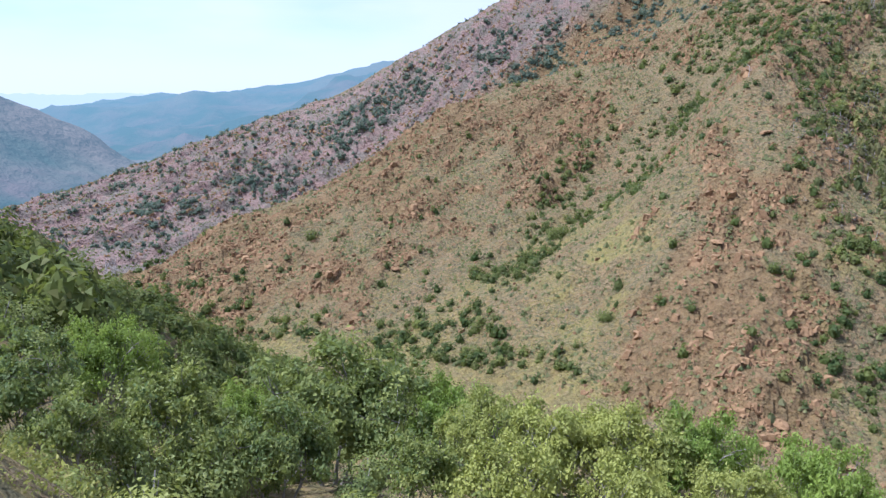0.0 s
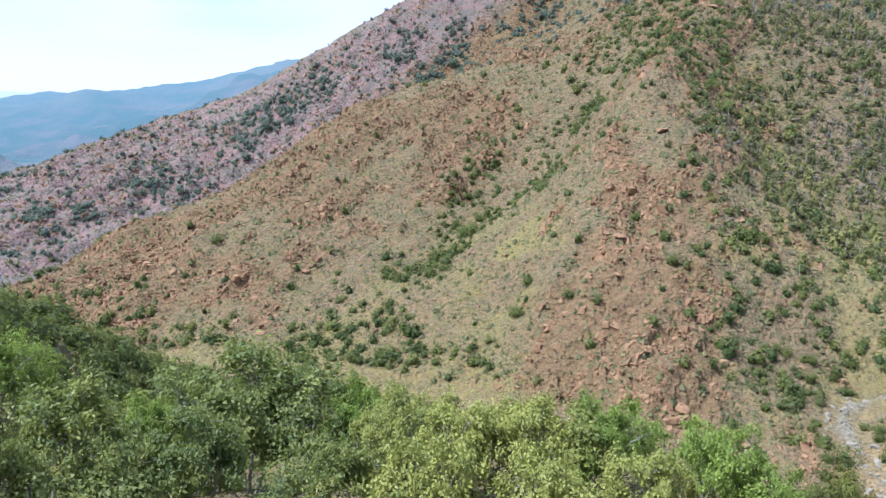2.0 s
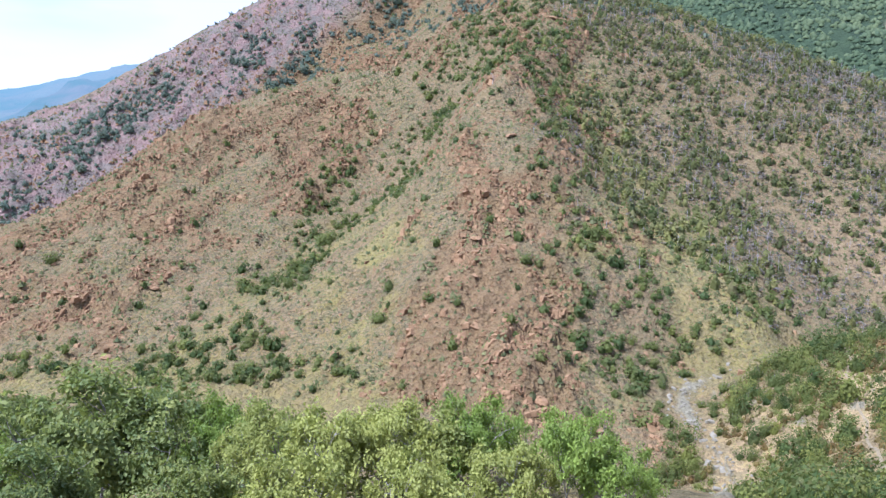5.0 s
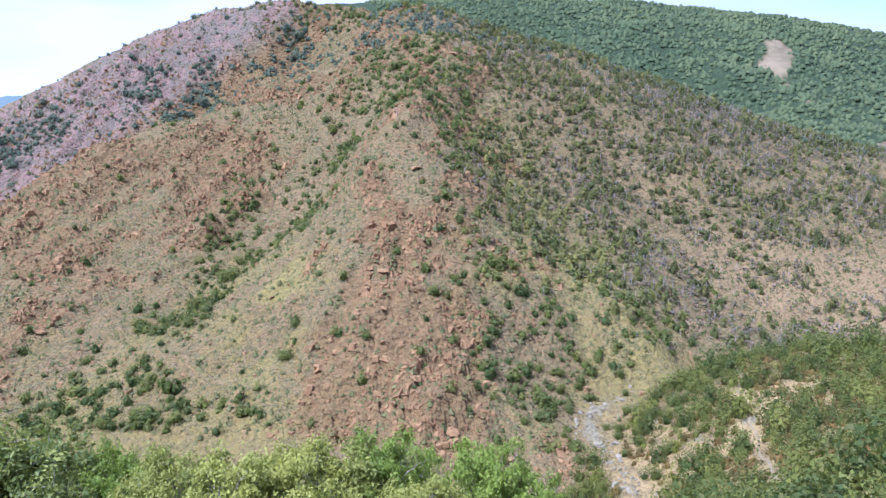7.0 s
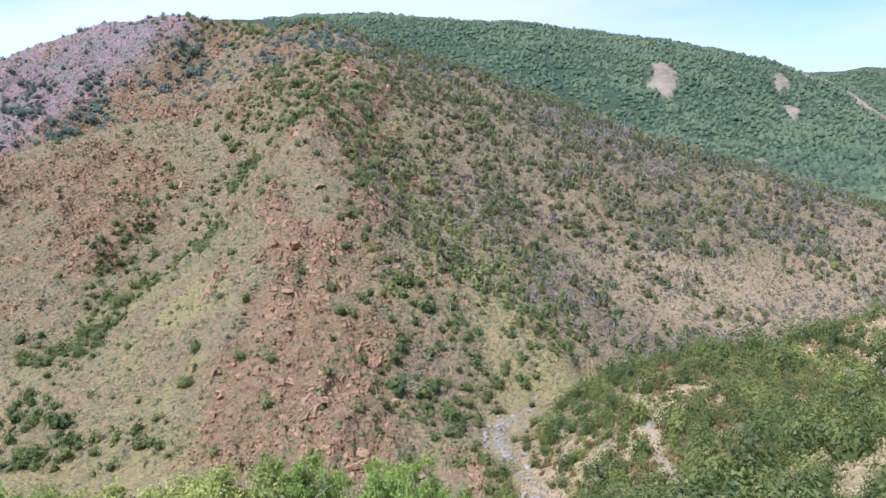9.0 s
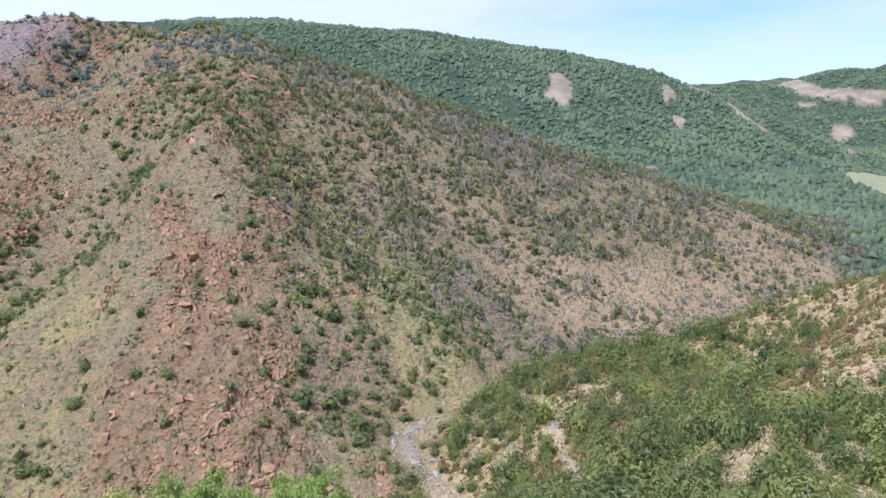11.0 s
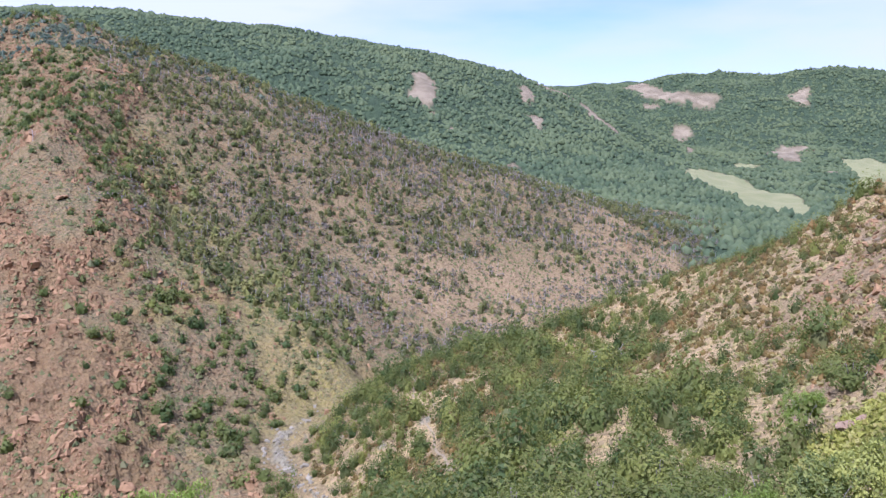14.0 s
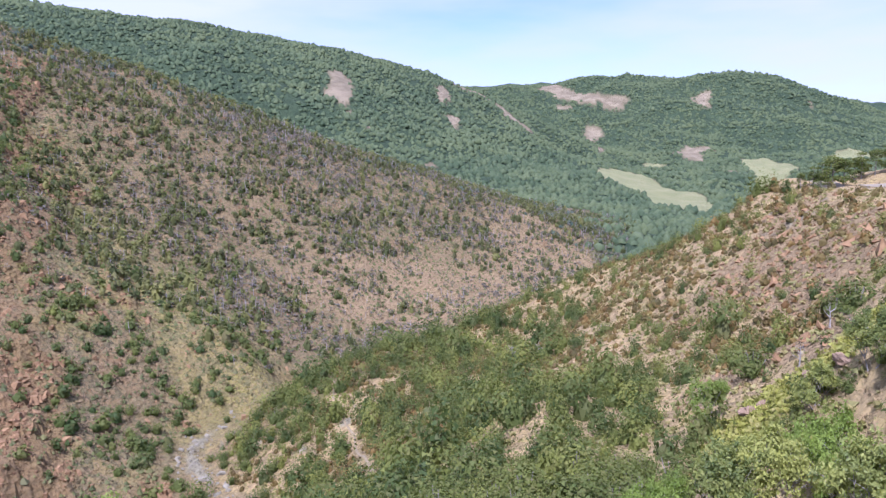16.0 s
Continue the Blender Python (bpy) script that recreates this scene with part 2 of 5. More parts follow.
# bearing, distance and spreads of the craggy places on the hill across the stream
CRAGS = [(-19.5, 229, 3, 13), (-17.2, 209, 2.4, 11), (-16, 188, 2, 12), (-10, 232, 2.4, 10), (-13.8, 207, 1.8, 9), (-7.2, 170, 1.5, 13), (-3.9, 195, 1.2, 9), (18, 140, 2.6, 12), (17.3, 132, 2.6, 8), (20, 124, 3, 8),
         (26.9, 124, 2.6, 10), (22.4, 162, 2.2, 12), (20.4, 151, 1.8, 8), (9.6, 285, 2.4, 12), (8.5, 248, 2.2, 12), (31, 172, 1.5, 5), (33.5, 153, 1.2, 4), (-17.7, 341, 2, 8), (-16, 353, 1.8, 7), (-27, 327, 2.5, 10), (-10.3, 372, 2, 8)]
YELLOW_BANK = xyz([(90.5, 58, 0), (88.9, 56.5, 0), (86.5, 56, 0), (84.8, 55, 0), (81.3, 49.4, 0)])
FIELDS = [[(70.0, 705), (71.6, 772), (75.3, 690), (78.1, 613), (79.1, 535), (78.6, 472), (75.8, 513), (74.6, 533), (73.9, 605), (72.0, 618), (70.2, 671)],
          [(80.1, 1130), (82.1, 1106), (83.9, 1057), (85.3, 955), (84.0, 906), (83.3, 732), (82.3, 604), (81.9, 604), (81.7, 828), (81.0, 992)],
          [(85.3, 1125), (86.3, 1178), (88.4, 1230), (92, 1240), (92, 1110), (88.0, 1105)]]
# bearing, distance, spreads and weight of bare ground and slides on the wooded hills
SLIDES = [(50.2, 765, 0.75, 46, 1.05), (50.7, 740, 0.4, 24, 0.6), (58.2, 885, 0.5, 40, 0.95), (61, 990, 1.3, 24, 0.9), (59.1, 782, 0.7, 22, 0.9), (62.8, 965, 0.5, 16, 0.7), (52.6, 667, 0.8, 9, 0.9), (66.6, 1545, 1.0, 34, 1.1), (68.6, 1480, 1.0, 48, 1.2),
          (71, 1450, 1.4, 22, 1.1)]
FAR_SLIDES = [(71.4, 1440, 0.6, 18, 0.3), (77.7, 1460, 0.8, 34, 0.95), (84.3, 1480, 0.5, 14, 0.8), (64.5, 920, 0.5, 12, 0.9), (70.0, 1300, 0.45, 30, 0.85), (70.55, 1035, 0.3, 26, 0.9), (77.3, 1135, 0.9, 55, 1.3), (80.1, 915, 0.35, 24, 0.9),
          (63.4, 1600, 1.2, 20, 0.9), (71.6, 370, 0.6, 9, 1.0), (57.4, 596, 0.7, 8, 0.8), (63.6, 935, 0.5, 14, 0.6)]


def enclosed(a, d, corners):
    """Whether places lie inside an outline."""
    inside = np.zeros(a.shape, bool)
    for (a0, d0), (a1, d1) in zip(corners, corners[1:] + corners[:1]):
        inside ^= ((d0 > d) != (d1 > d)) & (a < (a1 - a0) * (d - d0) / (d1 - d0 + 1e-9) + a0)
    return inside


def zones(x, y):
    """How much of each kind of ground there is, from 0 to 1."""
    az, r = polar(x, y)
    n1, n2 = fbm(x / 34, y / 34, 4, 3), fbm(x / 11, y / 11, 4, 11)
    z = {}
    hill = smooth(104, 118, r) * (1 - smooth(395, 430, r)) * smooth(-60, -45, az) * (1 - smooth(70, 74, az)) * smooth(2, 9, line_distance(x, y, RIVER))
    hill = hill * (1 - ((az > 41) & (r < 0.93 * np.interp(az, [41, 50, 60, 70, 76], [148, 176, 212, 276, 300]))))
    d_spur, d_rib, d_gully, d_rav, d_comb = (line_distance(x, y, l) for l in (SPUR, RIB, GULLY, RAVINE, COMBE))
    right = smooth(-4, 12, az - np.interp(r, [110, 140, 160, 190, 225, 270, 345], [30, 27, 26, 27, 26, 27, 28]))
    rib_noise = ridged((x * 0.72 + y * 0.70) / 64, (x * 0.70 - y * 0.72) / 15, 3, 131)
    rock = 0.55 * (rib_noise - 0.55) + 0.22 * np.exp(-(d_spur / 32) ** 2) * (r < 300) + 0.28 * np.exp(-(d_rib / 26) ** 2) * (az < 3)
    rock += 0.18 * bump_at(az, r, 21, 130, 9, 22) + 0.22 * bump_at(az, r, -12, 200, 10, 40) + 0.28 * bump_at(az, r, 0, 240, 9, 30) + 0.42 * bump_at(az, r, 8, 355, 14, 45)
    rock += 0.32 * bump_at(az, r, 9, 270, 5, 30) + 0.45 * smooth(300, 345, r) * (az < -2)
    for a, d, wa, wr in CRAGS:
        rock += 0.5 * bump_at(az, r, a, d, wa, wr)
    rock = rock - 0.45 * np.exp(-(d_gully / 16) ** 2) - 0.25 * bump_at(az, r, 12, 165, 4, 22) - 0.32 * right * (r > 150)
    z["rock"] = np.clip(smooth(0.36, 0.72, rock + 0.7 * (n1 - 0.5) + 1.3 * (n2 - 0.5) + 0.30), 0, 1) * hill
    scree = 0.9 * bump_at(az, r, 58, 235, 12, 30) + 0.7 * bump_at(az, r, 66, 290, 5, 40) + 0.5 * bump_at(az, r, 46, 180, 4, 16) + 0.12 * right * hill
    z["scree"] = np.clip(smooth(0.3, 0.75, scree + 0.9 * (n1 - 0.5)), 0, 1) * hill
    near_rock = 0.45 * bump_at(az, r, 84, 105, 6, 28) + 0.5 * bump_at(az, r, 78.5, 60, 3, 5) + 0.5 * bump_at(az, r, 86, 62, 5, 6) + 0.28 * bump_at(az, r, 74, 130, 9, 40) + 0.5 * bump_at(az, r, 87.5, 84, 4, 12) + 0.35 * bump_at(az, r, 82, 103, 3.5, 10) + 0.3 * bump_at(az, r, 76, 97, 4, 8) + 0.4 * bump_at(az, r, 85.5, 53, 4, 4)
    z["scree"] = np.maximum(z["scree"], smooth(0.4, 0.6, near_rock + 0.7 * (n2 - 0.5) + 0.5 * (n1 - 0.5)) * (1 - hill) * (r < 200))
    z["scree"] = z["scree"] * (1 - np.exp(-(line_distance(x, y, YELLOW_BANK) / 2.8) ** 4))
    z["lush"] = np.clip(1.2 * np.exp(-(line_distance(x, y, YELLOW_BANK) / 2.6) ** 4) + 0.35 * np.exp(-(d_gully / 10) ** 2) * (r < 215) + 0.8 * bump_at(az, r, 13, 166, 5, 30) * smooth(0.3, 0.6, n2) + 0.9 * bump_at(az, r, 32, 152, 6, 30) * smooth(0.3, 0.55, n2) + 0.5 * np.exp(-(d_rav / 14) ** 2) + 0.25 * (r < 100) + 0.5 * np.exp(-(line_distance(x, y, RIVER) / 16) ** 2) * (az < 15), 0, 1)
    z["bed"] = smooth(0.42, 0.6, np.exp(-(line_distance(x, y, RIVER) / (0.12 + 1.0 * smooth(119, 128, r))) ** 2) + 0.9 * (n2 - 0.5) + 1.3 * (fbm(x / 2.6, y / 2.6, 3, 15) - 0.5)) * smooth(37.3, 38.2, az) * (1 - smooth(136, 143, r))
    soft_az, soft_r = az + 0.25 * (n2 - 0.5), r * (1 + 0.03 * (n1 - 0.5))
    z["field"] = np.any([enclosed(soft_az, soft_r, f) for f in FIELDS] + [((az - 74.6) / 0.8) ** 2 + ((r - 1000) / 22) ** 2 < 1], axis=0).astype(float)
    bare = 0.0
    for a, d, wa, wr, weight in SLIDES + FAR_SLIDES:
        bare = bare + weight * bump_at(az, r, a, d, wa, wr)
    z["bare"] = smooth(0.45, 0.75, 1.25 * bare + 2.8 * (fbm(x / 30, y / 30, 5, 31) - 0.5) * (bare > 0.05)) * (r > 340)
    z["forest"] = np.maximum(smooth(425, 470, r), smooth(69.5, 72.5, az + 5 * (n2 - 0.5)) * smooth(225, 250, r) * (az < 100)) * (1 - z["field"]) * (1 - z["bare"])
    z["dry"] = np.clip(smooth(0.35, 0.65, n1 + 0.25 * right * hill), 0, 1)
    z["straw"] = (1 - np.exp(-(line_distance(x, y, YELLOW_BANK) / 2.6) ** 4)) * (1 - hill) * (r < 210) * smooth(36, 46, az) * smooth(0.3, 0.6, n1 + 0.25 * smooth(55, 75, az))
    # slope behind the combe, where haze is put into the ground colour
    z["hazy_slope"] = hill * smooth(0, 16, line_distance(x, y, COMBE) - 4) * (r > np.interp(az, [-45, -26, -14, -2, 9, 15], [262, 266, 295, 326, 358, 376])) * (az < 15)
    z["hill"], z["right"] = hill, right
    return z


def height(x, y):
    """The land with its relief: ribs, crags and broken rock."""
    az, r = polar(x, y)
    z = zones(x, y)
    far = smooth(90, 160, r)
    h = lie(x, y)
    road = smooth(3.0, 9.0, line_distance(x, y, ROAD)) * smooth(3, 9, r)
    h += road * (5.0 * far * (fbm(x / 55, y / 55, 3, 41) - 0.5) + 2.2 * (fbm(x / 15, y / 15, 3, 45) - 0.5) + 0.5 * (fbm(x / 3.4, y / 3.4, 3, 51) - 0.5))
    h += smooth(430, 800, r) * (16 * (fbm(x / 160, y / 160, 4, 61) - 0.5) + 22 * (ridged(x / 110, y / 110, 3, 65) - 0.6) * smooth(15, 120, line_distance(x, y, GREEN_HILL)))
    h += smooth(600, 900, r) * (1 - smooth(1900, 2300, r)) * (1 - smooth(-4, 6, az)) * 80 * (ridged(x / 380, y / 380, 3, 68) - 0.62) * smooth(20, 260, np.minimum(line_distance(x, y, BLUE_HILL), line_distance(x, y, WEST_RIDGE)))
    ribs = ridged((x * 0.72 + y * 0.70) / 64, (x * 0.70 - y * 0.72) / 15, 3, 131)
    h += z["hill"] * (1 - z["right"]) * smooth(112, 135, r) * 5.0 * (ribs - 0.55)
    crag = 3.4 * (ridged((x * 0.72 + y * 0.70) / 22, (x * 0.70 - y * 0.72) / 9, 3, 71) - 0.55) + 1.1 * (blocks((x * 0.72 + y * 0.70) / 6.5, (x * 0.70 - y * 0.72) / 5, 81) - 0.5)
    h += z["rock"] * 1.3 * crag * (r < 470)
    bed_step = 2.6
    u = (h + 0.22 * x - 0.1 * y + 3.0 * fbm(x / 20, y / 20, 3, 171)) / bed_step
    h += z["rock"] * (r < 470) * 0.4 * bed_step * (smooth(0.55, 1.0, u - np.floor(u)) - (u - np.floor(u)))
    h += z["hill"] * (1 - z["rock"]) * (0.15 * blocks(x / 2.4, y / 2.4, 87) + 1.2 * (fbm(x / 6, y / 6, 2, 88) - 0.5))
    h += z["scree"] * (0.35 * blocks(x / 1.7, y / 1.7, 95)) * road * (r < 470)
    h += z["bed"] * 0.6 * blocks(x / 1.6, y / 1.6, 97)
    return h


def stand(x, y):
    """The height of the land at single places."""
    return height(np.atleast_1d(np.asarray(x, float)), np.atleast_1d(np.asarray(y, float)))


# ---- materials ----
def material(name, build):
    m = bpy.data.materials.new(name)
    m.use_nodes = True
    t = m.node_tree
    t.nodes.clear()
    out = t.nodes.new("ShaderNodeOutputMaterial")
    build(t, out)
    return m


def node(t, kind, **values):
    n = t.nodes.new(kind)
    for key, v in values.items():
        n.inputs[key.replace("_", " ")].default_value = v
    return n


def attr(t, name):
    n = t.nodes.new("ShaderNodeAttribute")
    n.attribute_name = name
    return n.outputs["Fac"]


def mixed(t, fac, a, b, blend="MIX"):
    n = t.nodes.new("ShaderNodeMix")
    n.data_type, n.blend_type = "RGBA", blend
    for key, v in (("Factor", fac), ("A", a), ("B", b)):
        if isinstance(v, tuple):
            n.inputs[key].default_value = (*v, 1.0)
        elif isinstance(v, (int, float)):
            n.inputs[key].default_value = v
        else:
            t.links.new(v, n.inputs[key])
    return n.outputs["Result"]


def ranged(t, v, a, b, lo=0.0, hi=1.0):
    n = t.nodes.new("ShaderNodeMapRange")
    n.inputs["From Min"].default_value, n.inputs["From Max"].default_value = a, b
    n.inputs["To Min"].default_value, n.inputs["To Max"].default_value = lo, hi
    t.links.new(v, n.inputs["Value"])
    return n.outputs["Result"]


def noise_node(t, at, scale, detail=5.0, rough=0.55):
    n = node(t, "ShaderNodeTexNoise", Scale=scale, Detail=detail, Roughness=rough)
    t.links.new(at, n.inputs["Vector"])
    return n.outputs["Fac"]


def split(t, colour, k):
    n = t.nodes.new("ShaderNodeSeparateColor")
    t.links.new(colour, n.inputs["Color"])
    return n.outputs[("Red", "Green", "Blue")[k]]


def cells(t, at, scale):
    n = node(t, "ShaderNodeTexVoronoi", Scale=scale)
    t.links.new(at, n.inputs["Vector"])
    return n


def relief(t, v, strength, distance, normal=None):
    n = node(t, "ShaderNodeBump", Strength=strength, Distance=distance)
    t.links.new(v, n.inputs["Height"])
    if normal:
        t.links.new(normal, n.inputs["Normal"])
    return n.outputs["Normal"]


def build_ground(t, out):
    at = t.nodes.new("ShaderNodeTexCoord").outputs["Object"]
    fine, mid, wide = noise_node(t, at, 2.6, 6, 0.65), noise_node(t, at, 0.45, 5), noise_node(t, at, 0.06, 4)
    grass = mixed(t, ranged(t, mid, 0.35, 0.65), (0.238, 0.176, 0.078), (0.185, 0.152, 0.054))
    grass = mixed(t, attr(t, "dry"), grass, (0.232, 0.176, 0.086))
    grass = mixed(t, ranged(t, noise_node(t, at, 0.10, 6, 0.65), 0.46, 0.60, 0.0, 0.75), grass, (0.245, 0.162, 0.085))
    grass = mixed(t, ranged(t, noise_node(t, at, 0.17, 5, 0.6), 0.54, 0.66, 0.0, 0.6), grass, (0.135, 0.125, 0.055))
    grass = mixed(t, attr(t, "straw"), grass, mixed(t, ranged(t, mid, 0.4, 0.6), (0.46, 0.335, 0.175), (0.37, 0.31, 0.105)))
    grass = mixed(t, ranged(t, attr(t, "lush"), 0.1, 1.0, 0.0, 0.8), grass, (0.29, 0.272, 0.078))
    warp = t.nodes.new("ShaderNodeVectorMath")
    warp.operation = "MULTIPLY_ADD"
    shift = node(t, "ShaderNodeTexNoise", Scale=0.35, Detail=3.0)
    t.links.new(at, shift.inputs["Vector"])
    t.links.new(shift.outputs["Color"], warp.inputs[0])
    warp.inputs[1].default_value = (7.0, 7.0, 7.0)
    t.links.new(at, warp.inputs[2])
    tuft, pebble = cells(t, warp.outputs["Vector"], 0.75), cells(t, warp.outputs["Vector"], 2.1)
    herb = mixed(t, ranged(t, noise_node(t, at, 0.9, 4), 0.4, 0.6), (0.135, 0.125, 0.068), (0.19, 0.168, 0.088))
    grass = mixed(t, ranged(t, split(t, tuft.outputs["Color"], 0), 0.52, 0.62, 0.0, 0.75), grass, herb)
    grass = mixed(t, ranged(t, split(t, pebble.outputs["Color"], 1), 0.74, 0.8, 0.0, 0.7), grass, (0.285, 0.20, 0.12))
    # dark cells: herb patches, and small stone shadows put into the colour
    grass = mixed(t, ranged(t, split(t, pebble.outputs["Color"], 2), 0.72, 0.8, 0.0, 0.6), grass, (0.085, 0.08, 0.05))
    grass = mixed(t, ranged(t, fine, 0.52, 0.68, 0.0, 0.6), grass, (0.12, 0.118, 0.055))
    grass = mixed(t, ranged(t, noise_node(t, at, 0.045, 4, 0.6), 0.46, 0.58, 0.0, 0.3), grass, (0.225, 0.168, 0.085))
    grass = mixed(t, ranged(t, attr(t, "lush"), 0.15, 0.9, 0.0, 0.35), grass, (0.28, 0.255, 0.075))
    grass = mixed(t, ranged(t, attr(t, "straw"), 0.0, 1.0, 0.0, 0.5), grass, (0.45, 0.335, 0.18))
    stone = cells(t, at, 0.9)
    stone_small = cells(t, at, 2.8)
    rock = mixed(t, split(t, stone.outputs["Color"], 0), (0.195, 0.112, 0.052), (0.31, 0.195, 0.092))
    # darker towards cell edges: shade of crevices painted into the rock colour
    rock = mixed(t, ranged(t, stone_small.outputs["Distance"], 0.15, 0.55, 0.0, 0.35), rock, (0.165, 0.106, 0.063))
    rock = mixed(t, ranged(t, mid, 0.5, 0.72, 0.0, 0.75), rock, (0.235, 0.165, 0.080))
    rock = mixed(t, ranged(t, fine, 0.56, 0.7, 0.0, 0.4), rock, (0.135, 0.128, 0.068))
    rock = mixed(t, ranged(t, split(t, stone_small.outputs["Color"], 0), 0.62, 0.75, 0.0, 0.4), rock, (0.125, 0.088, 0.056))
    scree = mixed(t, stone_small.outputs["Color"], (0.215, 0.155, 0.085), (0.325, 0.242, 0.135))
    scree = mixed(t, ranged(t, mid, 0.48, 0.62, 0.0, 0.7), scree, (0.275, 0.21, 0.105))
    base = mixed(t, attr(t, "scree"), grass, scree)
    broken = t.nodes.new("ShaderNodeMath")
    broken.operation = "ADD"
    t.links.new(attr(t, "rock"), broken.inputs[0])
    t.links.new(ranged(t, noise_node(t, at, 0.8, 5, 0.65), 0.3, 0.7, -0.3, 0.3), broken.inputs[1])
    base = mixed(t, ranged(t, broken.outputs["Value"], 0.10, 0.9, 0.0, 0.6), base, rock)
    # haze over the back slope, painted as a pale purple-grey base colour
    base = mixed(t, ranged(t, attr(t, "hazy_slope"), 0.0, 1.0, 0.0, 0.7), base, mixed(t, ranged(t, noise_node(t, at, 0.16, 5, 0.65), 0.44, 0.56), (0.29, 0.20, 0.195), (0.20, 0.185, 0.175)))
    # forest floor: shade between the crowns is put into this dark green
    woods = mixed(t, ranged(t, wide, 0.4, 0.6), (0.040, 0.064, 0.036), (0.055, 0.084, 0.044))
    base = mixed(t, attr(t, "forest"), base, woods)
    bare = mixed(t, ranged(t, noise_node(t, at, 0.05, 5), 0.4, 0.6), (0.20, 0.168, 0.112), (0.285, 0.24, 0.162))
    base = mixed(t, attr(t, "bare"), base, bare)
    field = mixed(t, ranged(t, wide, 0.35, 0.65), (0.225, 0.24, 0.115), (0.275, 0.275, 0.14))
    base = mixed(t, attr(t, "field"), base, field)
    bed = mixed(t, stone_small.outputs["Color"], (0.20, 0.183, 0.125), (0.29, 0.268, 0.185))
    base = mixed(t, attr(t, "bed"), base, bed)
    p = node(t, "ShaderNodeBsdfPrincipled", Roughness=0.95)
    p.inputs["Specular IOR Level"].default_value = 0.15
    t.links.new(base, p.inputs["Base Color"])
    n = relief(t, mid, 0.8, 1.6)
    n = relief(t, fine, 1.0, 0.6, n)
    n = relief(t, stone.outputs["Distance"], 0.8, 0.7, n)
    n = relief(t, split(t, stone.outputs["Color"], 1), 0.8, 0.6, n)
    n = relief(t, split(t, stone_small.outputs["Color"], 1), 0.8, 0.3, n)
    t.links.new(n, p.inputs["Normal"])
    t.links.new(p.outputs["BSDF"], out.inputs["Surface"])


def leaf_material(name, dark, light, worn, through_leaf=0.3, lit=(0.25, 0.30, 0.04), gloss=0.3):
    """Foliage: tone picks the plant's own green, chance browns some leaves."""
    def build(t, out):
        geo = t.nodes.new("ShaderNodeNewGeometry")
        info = t.nodes.new("ShaderNodeObjectInfo")
        tone = t.nodes.new("ShaderNodeMath")
        tone.operation = "ADD"
        t.links.new(attr(t, "tone"), tone.inputs[0])
        t.links.new(ranged(t, info.outputs["Random"], 0, 1, -0.15, 0.15), tone.inputs[1])
        col = mixed(t, tone.outputs["Value"], dark, light)
        col = mixed(t, ranged(t, geo.outputs["Random Per Island"], 0.55, 1.0, 0.0, 0.55), col, worn)
        p = node(t, "ShaderNodeBsdfPrincipled", Roughness=0.55)
        p.inputs["Specular IOR Level"].default_value = gloss
        tr = t.nodes.new("ShaderNodeBsdfTranslucent")
        mix = node(t, "ShaderNodeMixShader", Fac=through_leaf)
        t.links.new(col, p.inputs["Base Color"])
        t.links.new(mixed(t, 0.5, col, lit), tr.inputs["Color"])
        t.links.new(p.outputs["BSDF"], mix.inputs[1])
        t.links.new(tr.outputs["BSDF"], mix.inputs[2])
        t.links.new(mix.outputs["Shader"], out.inputs["Surface"])
    return material(name, build)


def rough_material(name, a, b, scale, bump=0.4, depth=0.1, rough=0.9, spread=0.0):
    def build(t, out):
        at = t.nodes.new("ShaderNodeTexCoord").outputs["Object"]
        geo = t.nodes.new("ShaderNodeNewGeometry")
        n1, n2 = noise_node(t, at, scale, 6, 0.6), noise_node(t, at, scale * 0.15, 3)
        col = mixed(t, ranged(t, n1, 0.35, 0.65), a, b)
        col = mixed(t, ranged(t, n2, 0.4, 0.7, 0.0, 0.5), col, tuple(0.7 * v for v in a))
        col = mixed(t, ranged(t, geo.outputs["Random Per Island"], 0, 1, 0, spread), col, tuple(min(1, 1.3 * v) for v in b))
        col = mixed(t, ranged(t, geo.outputs["Random Per Island"], 0.0, 0.5, spread, 0.0), col, tuple(0.6 * v for v in a))
        p = node(t, "ShaderNodeBsdfPrincipled", Roughness=rough)
        p.inputs["Specular IOR Level"].default_value = 0.2
        t.links.new(col, p.inputs["Base Color"])
        t.links.new(relief(t, n1, bump, depth), p.inputs["Normal"])
        t.links.new(p.outputs["BSDF"], out.inputs["Surface"])
    return material(name, build)


GROUND = material("dry_hillside", build_ground)
LEAF_OAK = leaf_material("oak_leaves", (0.108, 0.158, 0.056), (0.40, 0.42, 0.110), (0.30, 0.32, 0.10), 0.45)
LEAF_BUSH = leaf_material("bush_leaves", (0.056, 0.090, 0.030), (0.215, 0.235, 0.058), (0.18, 0.165, 0.07), 0.38, gloss=0.12)
LEAF_YOUNG = leaf_material("young_grey_green_leaves", (0.080, 0.098, 0.040), (0.245, 0.245, 0.080), (0.185, 0.155, 0.09), 0.32, gloss=0.1)
LEAF_FRESH = leaf_material("fresh_leaves", (0.15, 0.235, 0.045), (0.29, 0.39, 0.075), (0.27, 0.33, 0.10), 0.45)
LEAF_RUST = leaf_material("rusty_heath", (0.080, 0.072, 0.030), (0.205, 0.145, 0.050), (0.19, 0.085, 0.032), 0.2, gloss=0.1)
LEAF_SCRUB = leaf_material("scrub_leaves", (0.082, 0.100, 0.044), (0.19, 0.19, 0.076), (0.17, 0.155, 0.08), 0.25, gloss=0.12)
